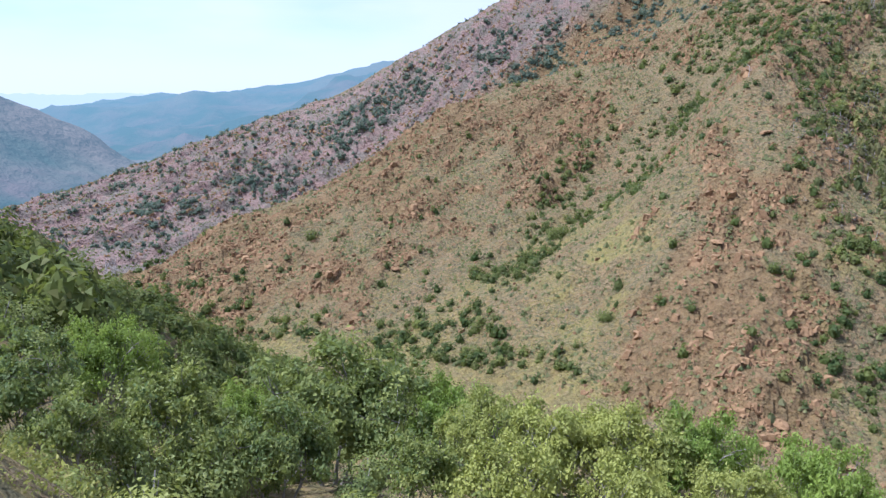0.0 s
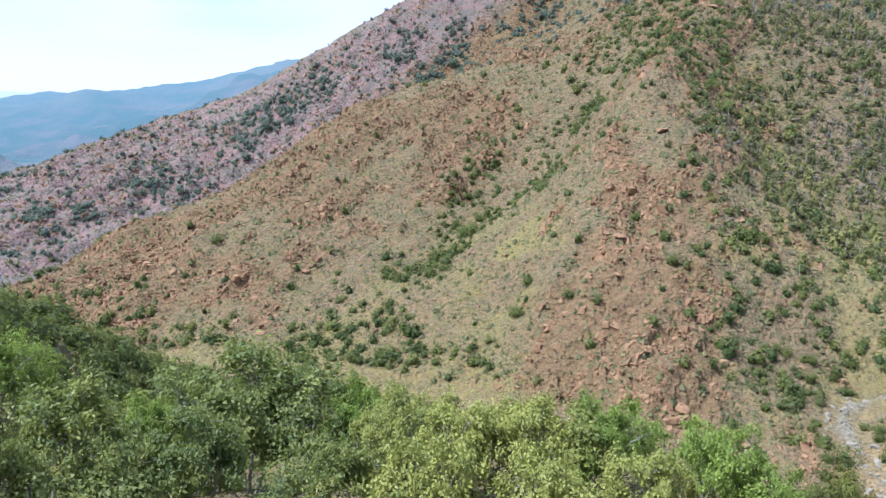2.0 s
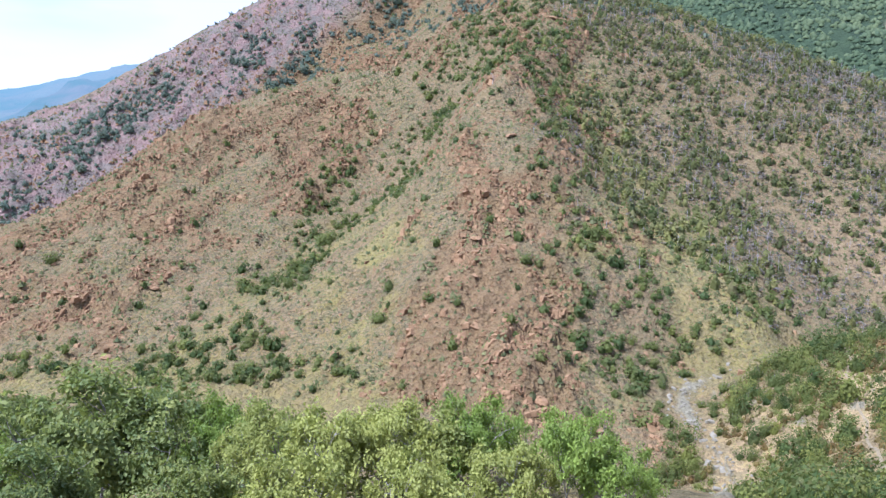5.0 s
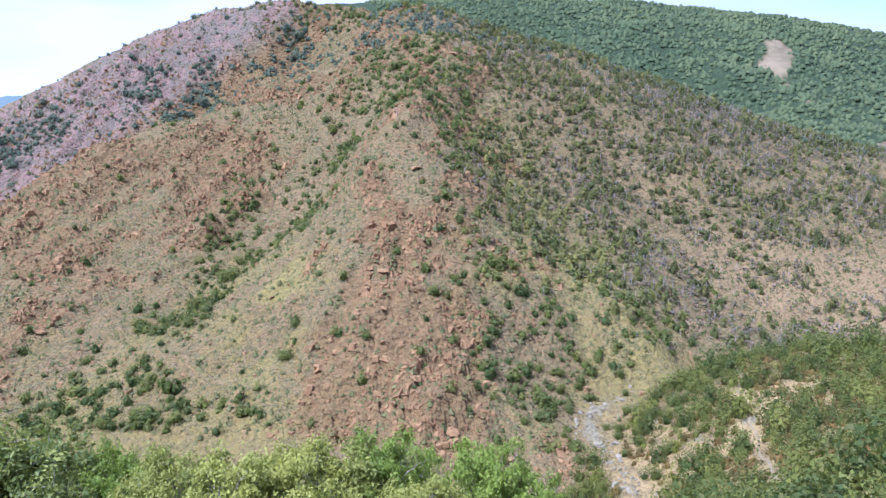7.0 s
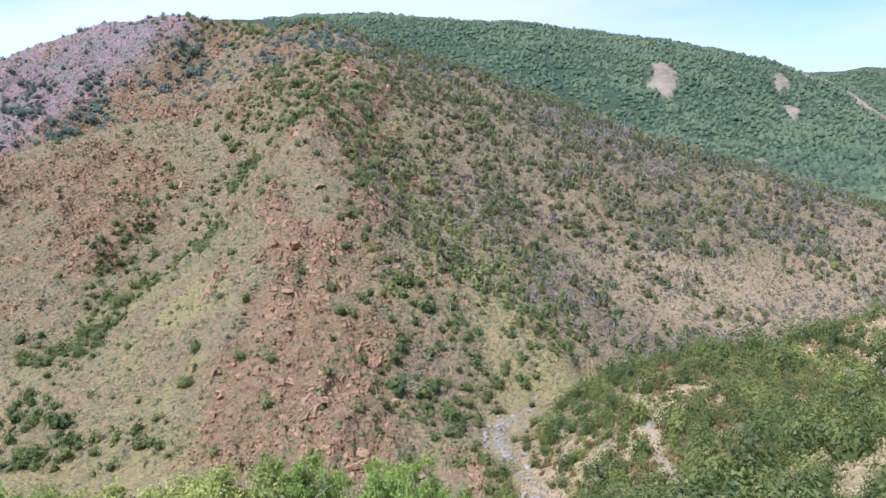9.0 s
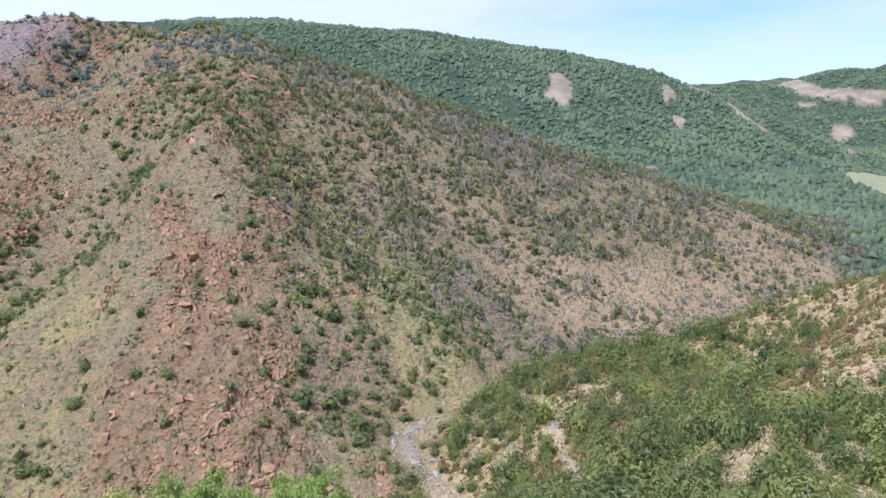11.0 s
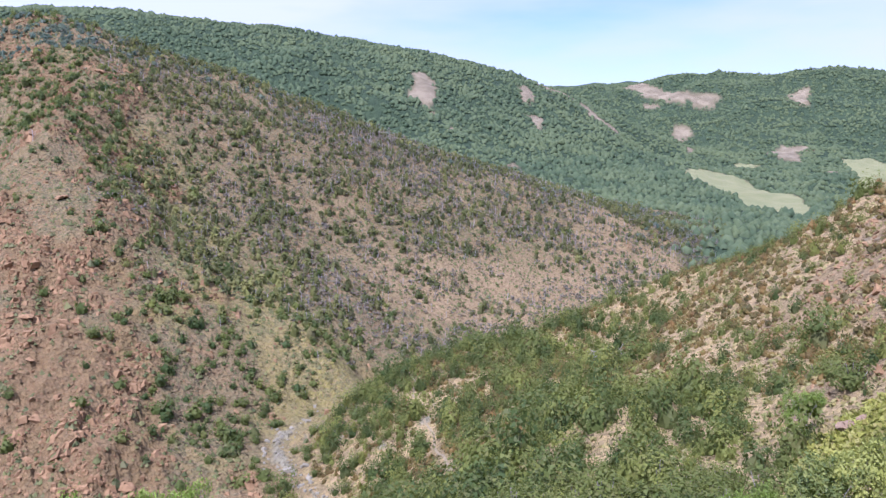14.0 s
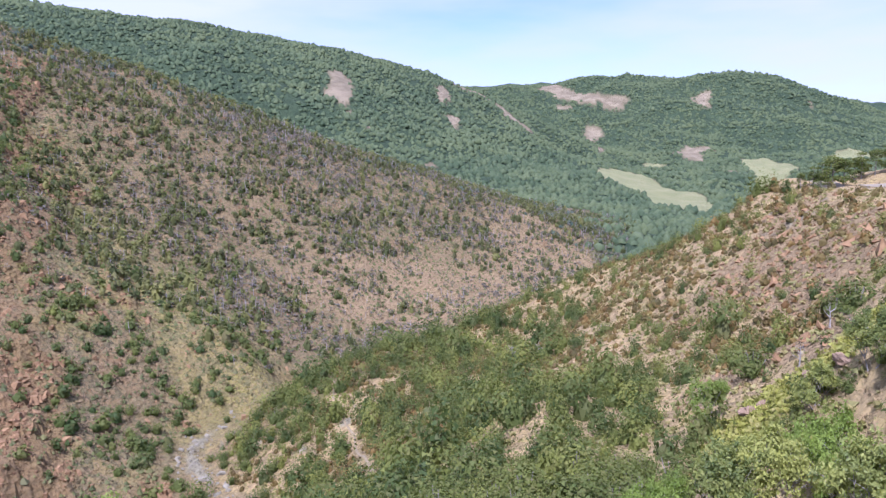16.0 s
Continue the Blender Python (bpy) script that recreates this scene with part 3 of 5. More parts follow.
LEAF_WOODS = leaf_material("woodland_leaves", (0.070, 0.105, 0.058), (0.145, 0.180, 0.084), (0.15, 0.19, 0.10), 0.3, (0.16, 0.22, 0.10), 0.05)
# bush green dulled towards blue: haze at the crest put into leaf colour
LEAF_CREST_HAZE = leaf_material("crest_leaves_haze_tinted", (0.085, 0.125, 0.095), (0.17, 0.21, 0.14), (0.17, 0.17, 0.13), 0.3, (0.16, 0.22, 0.10), 0.1)
LEAF_DRY = leaf_material("scorched_leaves", (0.130, 0.122, 0.112), (0.21, 0.17, 0.125), (0.15, 0.115, 0.095), 0.15, gloss=0.12)
GRASS = leaf_material("grass_blades", (0.17, 0.18, 0.055), (0.32, 0.27, 0.11), (0.24, 0.22, 0.09), 0.25)
BARK = rough_material("grey_bark", (0.20, 0.18, 0.16), (0.36, 0.335, 0.30), 9.0, 0.6, 0.03)
DEAD = rough_material("bleached_dead_wood", (0.26, 0.235, 0.22), (0.42, 0.40, 0.38), 6.0, 0.4, 0.02)
ROCK = rough_material("red_rock", (0.175, 0.102, 0.053), (0.288, 0.184, 0.098), 1.6, 0.7, 0.15, 0.95, 0.35)
WEATHERED = rough_material("weathered_rock", (0.175, 0.122, 0.080), (0.28, 0.20, 0.138), 1.2, 0.9, 0.25, 0.95, 0.15)
BROOM = leaf_material("broom_leaves", (0.20, 0.22, 0.05), (0.36, 0.36, 0.08), (0.34, 0.27, 0.12), 0.35)
PALE_ROCK = rough_material("pale_river_stone", (0.155, 0.14, 0.105), (0.265, 0.245, 0.185), 2.0, 0.5, 0.08, 0.8, 0.4)
ASPHALT = rough_material("worn_asphalt", (0.21, 0.18, 0.13), (0.28, 0.24, 0.175), 3.0, 0.2, 0.01)
PATH_EARTH = rough_material("trodden_earth", (0.21, 0.17, 0.10), (0.27, 0.22, 0.14), 1.5, 0.4, 0.05)

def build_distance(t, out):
    """Far hills: dull blue-green slopes, the lit haze over them painted as emission."""
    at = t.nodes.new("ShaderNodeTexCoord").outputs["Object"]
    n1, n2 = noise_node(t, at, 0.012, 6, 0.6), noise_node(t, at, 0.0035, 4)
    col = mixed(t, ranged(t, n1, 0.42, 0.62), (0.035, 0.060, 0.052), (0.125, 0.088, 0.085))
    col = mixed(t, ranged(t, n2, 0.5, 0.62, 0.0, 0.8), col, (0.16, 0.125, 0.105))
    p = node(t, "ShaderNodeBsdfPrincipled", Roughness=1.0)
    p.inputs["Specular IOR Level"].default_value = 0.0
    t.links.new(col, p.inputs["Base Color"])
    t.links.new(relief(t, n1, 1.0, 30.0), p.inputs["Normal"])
    haze_glow = node(t, "ShaderNodeEmission", Color=(0.25, 0.45, 0.57, 1.0), Strength=0.74)
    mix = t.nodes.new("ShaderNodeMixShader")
    t.links.new(mixed(t, ranged(t, attr(t, "far"), 0.86, 0.97), (0.25, 0.45, 0.57), (0.66, 0.80, 0.92)), haze_glow.inputs["Color"])
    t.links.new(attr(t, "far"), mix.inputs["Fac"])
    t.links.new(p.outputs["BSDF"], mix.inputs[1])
    t.links.new(haze_glow.outputs["Emission"], mix.inputs[2])
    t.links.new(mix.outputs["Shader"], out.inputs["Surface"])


DISTANCE = material("distant_hills_haze_glow", build_distance)

# ---- the ground: one sheet to the horizon, in rings round the lookout ----
columns = np.radians(np.r_[np.arange(-40, 97, 0.23), np.arange(99, 319, 4.0)])
rings = np.r_[0.0, np.geomspace(0.5, 40, 46)[:-1], np.arange(40, 104, 1.2), np.arange(104, 410, 1.2), np.geomspace(410, 1700, 100)[1:], np.geomspace(1700, 4900, 26)[1:]]
rr, cc = np.meshgrid(rings, columns, indexing="ij")
gx, gy = rr * np.sin(cc), rr * np.cos(cc)
gz = np.concatenate([height(gx[a:a + 40], gy[a:a + 40]) for a in range(0, len(rings), 40)])
nr, nc = rr.shape
ids = np.arange(nr * nc).reshape(nr, nc)
nxt = np.roll(ids, -1, 1)
quads = np.stack([ids[:-1], nxt[:-1], nxt[1:], ids[1:]], -1).reshape(-1, 4)[:, ::-1]
zone_sets = [zones(gx[a:a + 40], gy[a:a + 40]) for a in range(0, nr, 40)]
ground_attrs = {k: np.concatenate([s[k] for s in zone_sets]).ravel() for k in ("rock", "scree", "lush", "bed", "field", "bare", "forest", "dry", "straw", "hazy_slope")}
land = np.stack([gx, gy, gz], -1).reshape(-1, 3)
bearing, away = polar(gx, gy)
remote = ((away > 560) & (bearing < 16) & (bearing > -100)).ravel()
remote_quads = remote[quads].all(1)
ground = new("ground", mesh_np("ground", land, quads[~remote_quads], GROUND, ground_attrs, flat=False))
ground.data.polygons.foreach_set("use_smooth", ground_attrs["rock"][quads[~remote_quads]].mean(1) < 0.3)
tagged(ground, "dry grassy hillsides with red rock and a stony stream bed", "hillside", kind="structure")
used, renumbered = np.unique(quads[remote_quads], return_inverse=True)
# painted haze: the glow takes over from the slope colour with distance
haze_glow = 0.34 + 0.46 * smooth(650, 2300, away.ravel()[used]) + 0.18 * smooth(2450, 3400, away.ravel()[used])
backdrop = new("backdrop", mesh_np("backdrop", land[used], renumbered.reshape(-1, 4), DISTANCE, {"far": haze_glow}, flat=False))
tagged(backdrop, "blue ridges and plain in the far distance, haze painted as glow", "distant hills", kind="structure")


# ---- plants and stones as number arrays ----
def unit(v):
    return v / np.maximum(np.linalg.norm(v, axis=-1, keepdims=True), 1e-9)


def leaf_tris(points, size, g, up=0.4, out=0.9, rough=0.6):
    """One small three-cornered leaf spray at each point, turned outward from the middle of the plant."""
    n = len(points)
    away_from = unit(points - points.mean(0) * np.array([1, 1, 0.7]))
    normal = unit(rough * g.normal(size=(n, 3)) + out * away_from + np.array([0, 0, up]))
    side = unit(np.cross(normal, g.normal(size=(n, 3))))
    other = np.cross(normal, side)
    s = (size * g.uniform(0.6, 1.35, n))[:, None]
    v = np.stack([points + side * s, points - side * s * 0.55 + other * s * 0.8, points - side * s * 0.5 - other * s * 0.75], 1).reshape(-1, 3)
    return v, np.arange(3 * n).reshape(n, 3)


def leaf_quads(points, size, g, up=0.5, out=0.7):
    """One lozenge-shaped leaf at each point, as two triangles."""
    n = len(points)
    away_from = unit(points - points.mean(0) * np.array([1, 1, 0.7]))
    normal = unit(0.7 * g.normal(size=(n, 3)) + out * away_from + np.array([0, 0, up]))
    side = unit(np.cross(normal, g.normal(size=(n, 3))))
    other = np.cross(normal, side)
    s = (size * g.uniform(0.6, 1.4, n))[:, None]
    v = np.stack([points + side * s, points + other * s * 0.55 + normal * s * 0.15, points - side * s, points - other * s * 0.55 + normal * s * 0.15], 1).reshape(-1, 3)
    k = 4 * np.arange(n)[:, None]
    return v, np.concatenate([k + [0, 1, 2], k + [0, 2, 3]])


def bush_points(n, g, lobes=5, low=0.0):
    """Points near the skin of a lumpy mound, 1 wide and about 0.7 high."""
    c = np.c_[g.uniform(-0.26, 0.26, (lobes, 2)), g.uniform(0.18, 0.45, lobes)]
    rad = g.uniform(0.16, 0.30, lobes)
    k = g.integers(0, lobes, n)
    d = unit(g.normal(size=(n, 3)))
    p = c[k] + d * (rad[k] * g.uniform(0.72, 1.08, n))[:, None] * np.array([1, 1, 0.9])
    p[:, 2] = np.maximum(p[:, 2], low + g.uniform(0, 0.12, n))
    return p


def mound(g, n=5, tall=0.62, rough=0.09):
    """A lumpy low-sided dome, 1 wide."""
    a = np.arange(n) * 2 * np.pi / n
    low = np.c_[0.46 * np.cos(a), 0.46 * np.sin(a), np.full(n, 0.04)]
    mid = np.c_[0.40 * np.cos(a + 0.5), 0.40 * np.sin(a + 0.5), np.full(n, 0.55 * tall)]
    v = np.r_[low, mid, [(0, 0, tall)]] + g.uniform(-rough, rough, (2 * n + 1, 3))
    i = np.arange(n)
    j = (i + 1) % n
    return v, np.r_[np.c_[i, j, i + n], np.c_[j, j + n, i + n], np.c_[i + n, j + n, np.full(n, 2 * n)]]


def leafy(g, n, leaf, lobes=6, form=(1, 1, 1), core=0.6):
    """A bush: a dense heart within a skin of small leaves."""
    form = np.array(form)
    heart, faces = mound(g, 5, 0.75)
    return joined([(heart * core * form, faces), leaf_tris(bush_points(n, g, lobes) * form, leaf, g, 0.4, 1.0, 0.42)])


BOX_TRIS = np.array([(0, 1, 2), (0, 2, 3), (4, 6, 5), (4, 7, 6), (0, 4, 5), (0, 5, 1), (1, 5, 6), (1, 6, 2), (2, 6, 7), (2, 7, 3), (3, 7, 4), (3, 4, 0)])


def stone_shape(g, flat=0.7):
    """An angular block with knocked corners."""
    q = np.array([(-1, -1, -1), (-1, 1, -1), (1, 1, -1), (1, -1, -1), (-1, -1, 1), (-1, 1, 1), (1, 1, 1), (1, -1, 1)], float)
    q *= 0.5 * np.array([1, g.uniform(0.6, 0.95), flat * g.uniform(0.7, 1.1)])
    q[4:, :2] *= g.uniform(0.55, 0.85)
    return q + g.uniform(-0.14, 0.14, (8, 3)), BOX_TRIS


def sticks(pairs, sides=3):
    """Tapered sticks: rows of start, end, thickness at both."""
    a, b = np.array([p[0] for p in pairs], float), np.array([p[1] for p in pairs], float)
    r0, r1 = np.array([p[2] for p in pairs]), np.array([p[3] for p in pairs])
    d = unit(b - a)
    ref = np.where(np.abs(d[:, 2:]) < 0.9, np.array([[0, 0, 1.0]]), np.array([[1.0, 0, 0]]))
    u = unit(np.cross(d, ref))
    w = np.cross(d, u)
    ang = np.arange(sides) * 2 * np.pi / sides
    ring = u[:, None] * np.cos(ang)[None, :, None] + w[:, None] * np.sin(ang)[None, :, None]
    v = np.concatenate([a[:, None] + ring * r0[:, None, None], b[:, None] + ring * r1[:, None, None]], 1).reshape(-1, 3)
    base = (2 * sides * np.arange(len(a)))[:, None, None]
    i = np.arange(sides)
    j = (i + 1) % sides
    f = np.concatenate([np.stack([i, j, j + sides], 1), np.stack([i, j + sides, i + sides], 1)])
    return v, (base + f[None]).reshape(-1, 3)


def joined(shapes):
    vs, fs, n = [], [], 0
    for v, f in shapes:
        vs.append(v), fs.append(f + n)
        n += len(v)
    return np.concatenate(vs), np.concatenate(fs)


def scattered(shapes, x, y, size, tone, g, tall=1.0, sink=0.06, lean=0.0, turn=(3.14, 3.14)):
    """Many turned and sized copies of a few shapes, set on the land, as one array of corners and faces."""
    z = stand(x, y)
    vs, fs, ts, n0 = [], [], [], 0
    pick = g.integers(0, len(shapes), len(x))
    for k, (v, f) in enumerate(shapes):
        m = np.where(pick == k)[0]
        if not len(m):
            continue
        a = g.uniform(turn[0] - turn[1], turn[0] + turn[1], len(m))
        c, s = np.cos(a)[:, None], np.sin(a)[:, None]
        w = v[None] * size[m][:, None, None]
        w = w * np.array([1, 1, 1])[None] * np.stack([np.ones(len(m)), np.ones(len(m)), tall * g.uniform(0.75, 1.25, len(m))], 1)[:, None]
        px = w[..., 0] * c - w[..., 1] * s + x[m][:, None] + lean * g.normal(size=(len(m), 1)) * w[..., 2]
        py = w[..., 0] * s + w[..., 1] * c + y[m][:, None] + lean * g.normal(size=(len(m), 1)) * w[..., 2]
        pz = w[..., 2] + (z[m] - sink * size[m])[:, None]
        vs.append(np.stack([px, py, pz], -1).reshape(-1, 3))
        fs.append((f[None] + (np.arange(len(m)) * len(v))[:, None, None]).reshape(-1, 3) + n0)
        ts.append(np.repeat(tone[m], len(v)))
        n0 += len(m) * len(v)
    return np.concatenate(vs), np.concatenate(fs), np.concatenate(ts)


def stuff(name, label, category, mat, made, flat=True):
    v, f, t = made
    return tagged(new(name, mesh_np(name, v, f, mat, {"tone": t}, flat)), label, category, kind="stuff")


def sown(n, az0, az1, r0, r1, g):
    """Places spread evenly over a sector."""
    a = np.radians(g.uniform(az0, az1, n))
    r = np.sqrt(g.uniform(r0 * r0, r1 * r1, n))
    return r * np.sin(a), r * np.cos(a)


def kept(x, y, chance, g):
    m = g.uniform(0, 1, len(x)) < chance
    return x[m], y[m]


def place(az, r):
    return r * math.sin(radians(az)), r * math.cos(radians(az))


def part(name, me, parent, label=""):
    ob = new(name, me)
    ob.parent = parent
    return tagged(ob, label)


# ---- the hill across the stream: scrub, bushes, scorched trees, stones ----
g = np.random.default_rng(21)
x, y = sown(130000, -44, 76, 106, 415, g)
z = zones(x, y)
az, r = polar(x, y)
clump = fbm(x / 9, y / 9, 3, 111)
wide = fbm(x / 45, y / 45, 3, 117)
d_gully, d_rav, d_comb, d_river = (line_distance(x, y, l) for l in (GULLY, RAVINE, COMBE, RIVER))

low = z["hill"] * np.clip(0.36 + 0.6 * (clump - 0.45) + 0.22 * z["right"] + 0.25 * bump_at(az, r, 22, 300, 9, 45) - 0.02 * z["rock"], 0.03, 1)
sx, sy = kept(x, y, low, g)
# bearing, distance, spreads and density of the dark thickets on the crest slope and down the far flank
DARK_PATCHES = [(9.2, 238, 1.5, 20, 0.55), (8, 212, 1.4, 10, 0.5), (10.5, 262, 1.3, 14, 0.45), (-1.5, 196, 1.5, 8, 0.35), (-5.5, 374, 2.6, 7, 1.5), (-2.6, 372, 1.2, 8, 1.3), (-7.8, 358, 1.1, 5, 1.2), (3.6, 373, 1.1, 8, 1.5), (8.0, 366, 0.9, 11, 1.6), (15.2, 378, 0.9, 9, 1.8), (6.2, 358, 1.0, 5, 1.0),
                (-12, 344, 0.8, 4, 0.4)]
FLANK_PATCHES = [(-14.9, 351, 1.3, 6, 0.9), (-20.5, 339, 1.6, 6, 0.9), (-12, 342, 1.4, 5, 0.8), (-22, 321, 1.5, 7, 0.8), (37, 195, 2.5, 13, 1.0), (40.5, 181, 2.0, 8, 1.0), (34, 212, 3, 14, 0.9), (28, 216, 2, 9, 0.9),
                (46, 276, 5, 16, 0.6), (50, 267, 4, 12, 0.6), (57, 297, 3, 10, 0.7), (60.5, 289, 2.5, 8, 0.6), (39, 262, 4, 20, 0.6)]
def tussock(g):
    """A small ragged dome with a few loose sprays."""
    a = np.arange(5) * 1.257 + g.uniform(0, 1)
    v = np.r_[np.c_[0.42 * np.cos(a), 0.42 * np.sin(a), np.zeros(5)], [(0, 0, 0.5)]] + g.uniform(-0.1, 0.1, (6, 3))
    return joined([(v, np.array([(k, (k + 1) % 5, 5) for k in range(5)])), leaf_tris(bush_points(4, g, 3), 0.2, g)])


scrub_shapes = [tussock(g) for _ in range(8)]
stuff("hillside_scrub", "low olive-green scrub dotted over the dry hillside", "scrub", LEAF_SCRUB,
      scattered(scrub_shapes, sx, sy, g.gamma(4, 0.17, len(sx)) + 0.3, np.clip(g.normal(0.36, 0.25, len(sx)), 0, 1), g))

tuft_shapes = [leaf_tris(np.c_[g.normal(0, 0.2, (6, 2)), g.uniform(0.1, 0.35, 6)], 0.28, g, 0.0) for _ in range(5)]
dense = 0.4 * np.exp(-(d_gully / 5) ** 2) * (az > 4) + 0.16 * np.exp(-(d_gully / 9) ** 2) * (az > -9) + 0.55 * bump_at(az, r, 35, 205, 5.5, 42) + 0.35 * bump_at(az, r, 29, 262, 5, 40) + 0.30 * bump_at(az, r, 41, 165, 3, 20)
dense += 0.28 * np.exp(-(d_comb / 10) ** 2) * (az > -12) + 0.35 * bump_at(az, r, 1, 152, 5, 14) + 0.75 * np.exp(-(d_river / 12) ** 2) * (az < 12) + 0.30 * bump_at(az, r, 31, 165, 5, 30)
dense += 0.38 * z["right"] * smooth(165, 205, r) * (1 - 0.7 * z["scree"]) + 0.12 * bump_at(az, r, 26, 320, 10, 45) + 0.10 * bump_at(az, r, -20, 340, 14, 60)
SWATH = xyz([(25.5, 262, 0), (28, 224, 0), (31.3, 221, 0), (34, 214, 0), (36, 202, 0), (38.5, 198, 0), (39.4, 182, 0), (41.7, 174, 0), (43.3, 167, 0)])
d_swath = line_distance(x, y, SWATH)
dense += 0.30 * bump_at(az, r, 24, 300, 7, 42) + 0.25 * bump_at(az, r, 30, 285, 6, 40) + 1.1 * np.exp(-(d_swath / 11) ** 2) + 0.45 * bump_at(az, r, 35, 138, 4, 14) + 0.6 * bump_at(az, r, 41, 126, 2.5, 14)
for a, d, wa, wr in ((48.3, 348, 1.5, 9), (50.1, 310, 1.6, 9), (56.5, 258, 4, 10), (60, 247, 4, 10), (43, 211, 1.2, 12), (44.8, 227, 1.4, 10), (38.5, 238, 1.6, 9), (35, 249, 1.6, 8)):
    dense -= 0.5 * bump_at(az, r, a, d, wa, wr)
for a, d, wa, wr, amount in DARK_PATCHES + FLANK_PATCHES:
    dense += amount * bump_at(az, r, a, d, wa, wr)
dense = z["hill"] * np.clip(dense * (0.35 + 1.5 * smooth(0.38, 0.62, clump)) + 0.014, 0, 0.6) * (0.36 + 0.3 * smooth(325, 345, r))
bx, by = kept(x, y, dense, g)
baz, br = polar(bx, by)
bush_shapes = [leafy(g, 66, 0.085, 7) for _ in range(8)]
slim = smooth(26, 30, baz) * smooth(160, 190, br) > g.uniform(0, 1.15, len(bx))
sapling_shapes = [leafy(g, 32, 0.095, 6, (0.72, 0.72, 1.15)) for _ in range(8)]
stuff("hillside_saplings", "slender grey-green young trees on the regrowing hillside", "tree", LEAF_YOUNG,
      scattered(sapling_shapes, bx[slim], by[slim], g.gamma(9, 0.26, slim.sum()) + 1.0, np.clip(g.normal(0.26, 0.28, slim.sum()) + 0.35 * np.exp(-(line_distance(bx[slim], by[slim], SWATH) / 14) ** 2), 0, 1), g, 1.1))
bx, by = bx[~slim], by[~slim]
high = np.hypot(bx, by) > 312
# the high bushes take the green with haze painted in
stuff("crest_thicket", "thickets under the hill crest, haze painted into their dull blue-green", "thicket", LEAF_CREST_HAZE,
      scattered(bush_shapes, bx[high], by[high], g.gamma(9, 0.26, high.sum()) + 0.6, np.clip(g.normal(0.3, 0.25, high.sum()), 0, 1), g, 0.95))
bx, by = bx[~high], by[~high]
stuff("hillside_bushes", "green bushes and small trees crowding the gullies", "bush", LEAF_BUSH,
      scattered(bush_shapes, bx, by, g.gamma(9, 0.24, len(bx)) + 0.5, np.clip(g.normal(0.30, 0.22, len(bx)), 0, 1), g, 1.05))

scorch = 0.7 * z["hill"] * z["right"] * smooth(150, 235, r) * 0.65 * np.clip(0.12 + 0.8 * (wide - 0.4) + 0.5 * (clump - 0.45), 0, 0.35) * (1 - 0.5 * z["scree"])
dx, dy = kept(x, y, scorch, g)
dead_shapes = []
for k in range(6):
    rods = [((0, 0, 0), (g.normal(0, 0.04), g.normal(0, 0.04), 1.0), 0.028, 0.01)]
    for b in range(4):
        h = g.uniform(0.3, 0.85)
        a = g.uniform(0, 6.28)
        rods.append(((0, 0, h), (0.3 * math.cos(a) * (1.1 - h), 0.3 * math.sin(a) * (1.1 - h), h + 0.22), 0.014, 0.005))
    dead_shapes.append(sticks(rods))
stuff("scorched_trees", "bare grey scorched saplings on the hillside", "dead tree", DEAD,
      scattered(dead_shapes, dx, dy, g.uniform(1.4, 3.4, len(dx)), np.zeros(len(dx)), g, 1.0, 0.03, 0.06))
ox, oy = kept(x, y, np.minimum(scorch * 5.0, 0.8), g)
thin_shapes = [leaf_tris(bush_points(11, g, 5, 0.2) * np.array([0.85, 0.85, 1.2]), 0.125, g) for _ in range(6)]
stuff("scorched_scrub", "grey-brown half-burnt scrub on the hillside", "scrub", LEAF_DRY,
      scattered(thin_shapes, ox, oy, g.uniform(1.2, 3.0, len(ox)), g.uniform(0, 1, len(ox)), g))

rx, ry = sown(290000, -44, 48, 106, 400, g)
rz = zones(rx, ry)
crag = ridged((rx * 0.72 + ry * 0.70) / 15 + 0.5 * fbm(rx / 8, ry / 8, 2, 143), (rx * 0.70 - ry * 0.72) / 5.5, 2, 141)
kx, ky = kept(rx, ry, rz["rock"] * np.clip(0.04 + 1.5 * smooth(0.60, 0.84, crag), 0, 1) * (1 - 0.65 * rz["hazy_slope"]) + rz["hill"] * 0.015, g)
OCT = np.array([(0, 2, 4), (2, 1, 4), (1, 3, 4), (3, 0, 4), (2, 0, 5), (1, 2, 5), (3, 1, 5), (0, 3, 5)])


def chip_shape(g):
    """A wedge-like splinter of rock."""
    q = np.array([(0.55, 0, 0), (-0.55, 0, 0), (0, 0.42, 0), (0, -0.42, 0), (0.1, 0, 0.36), (0, 0, -0.36)])
    return q + g.uniform(-0.2, 0.2, (6, 3)), OCT


stone_shapes = [stone_shape(g, 0.75) for _ in range(8)] + [chip_shape(g) for _ in range(6)]
chip_shapes = [chip_shape(g) for _ in range(8)]
order = np.argsort(np.hypot(kx, ky))
kx, ky = kx[order], ky[order]
rock_meshes = [mesh_np("rock", *stone_shape(g), ROCK) for _ in range(8)]
for k in range(290):
    w = g.gamma(2.0, 0.22) + 0.3
    ob = tagged(new("rock", rock_meshes[k % len(rock_meshes)]), "angular red-brown rock on the stony slope", "rock", "rocks at the hill foot")
    ob.location, ob.scale = (kx[k], ky[k], float(stand(kx[k], ky[k])[0]) + 0.06 * w), (w, w, w)
    ob.rotation_euler = (g.uniform(-0.3, 0.3), g.uniform(-0.3, 0.3), g.uniform(0, 6.28))
kx, ky = kx[290:], ky[290:]
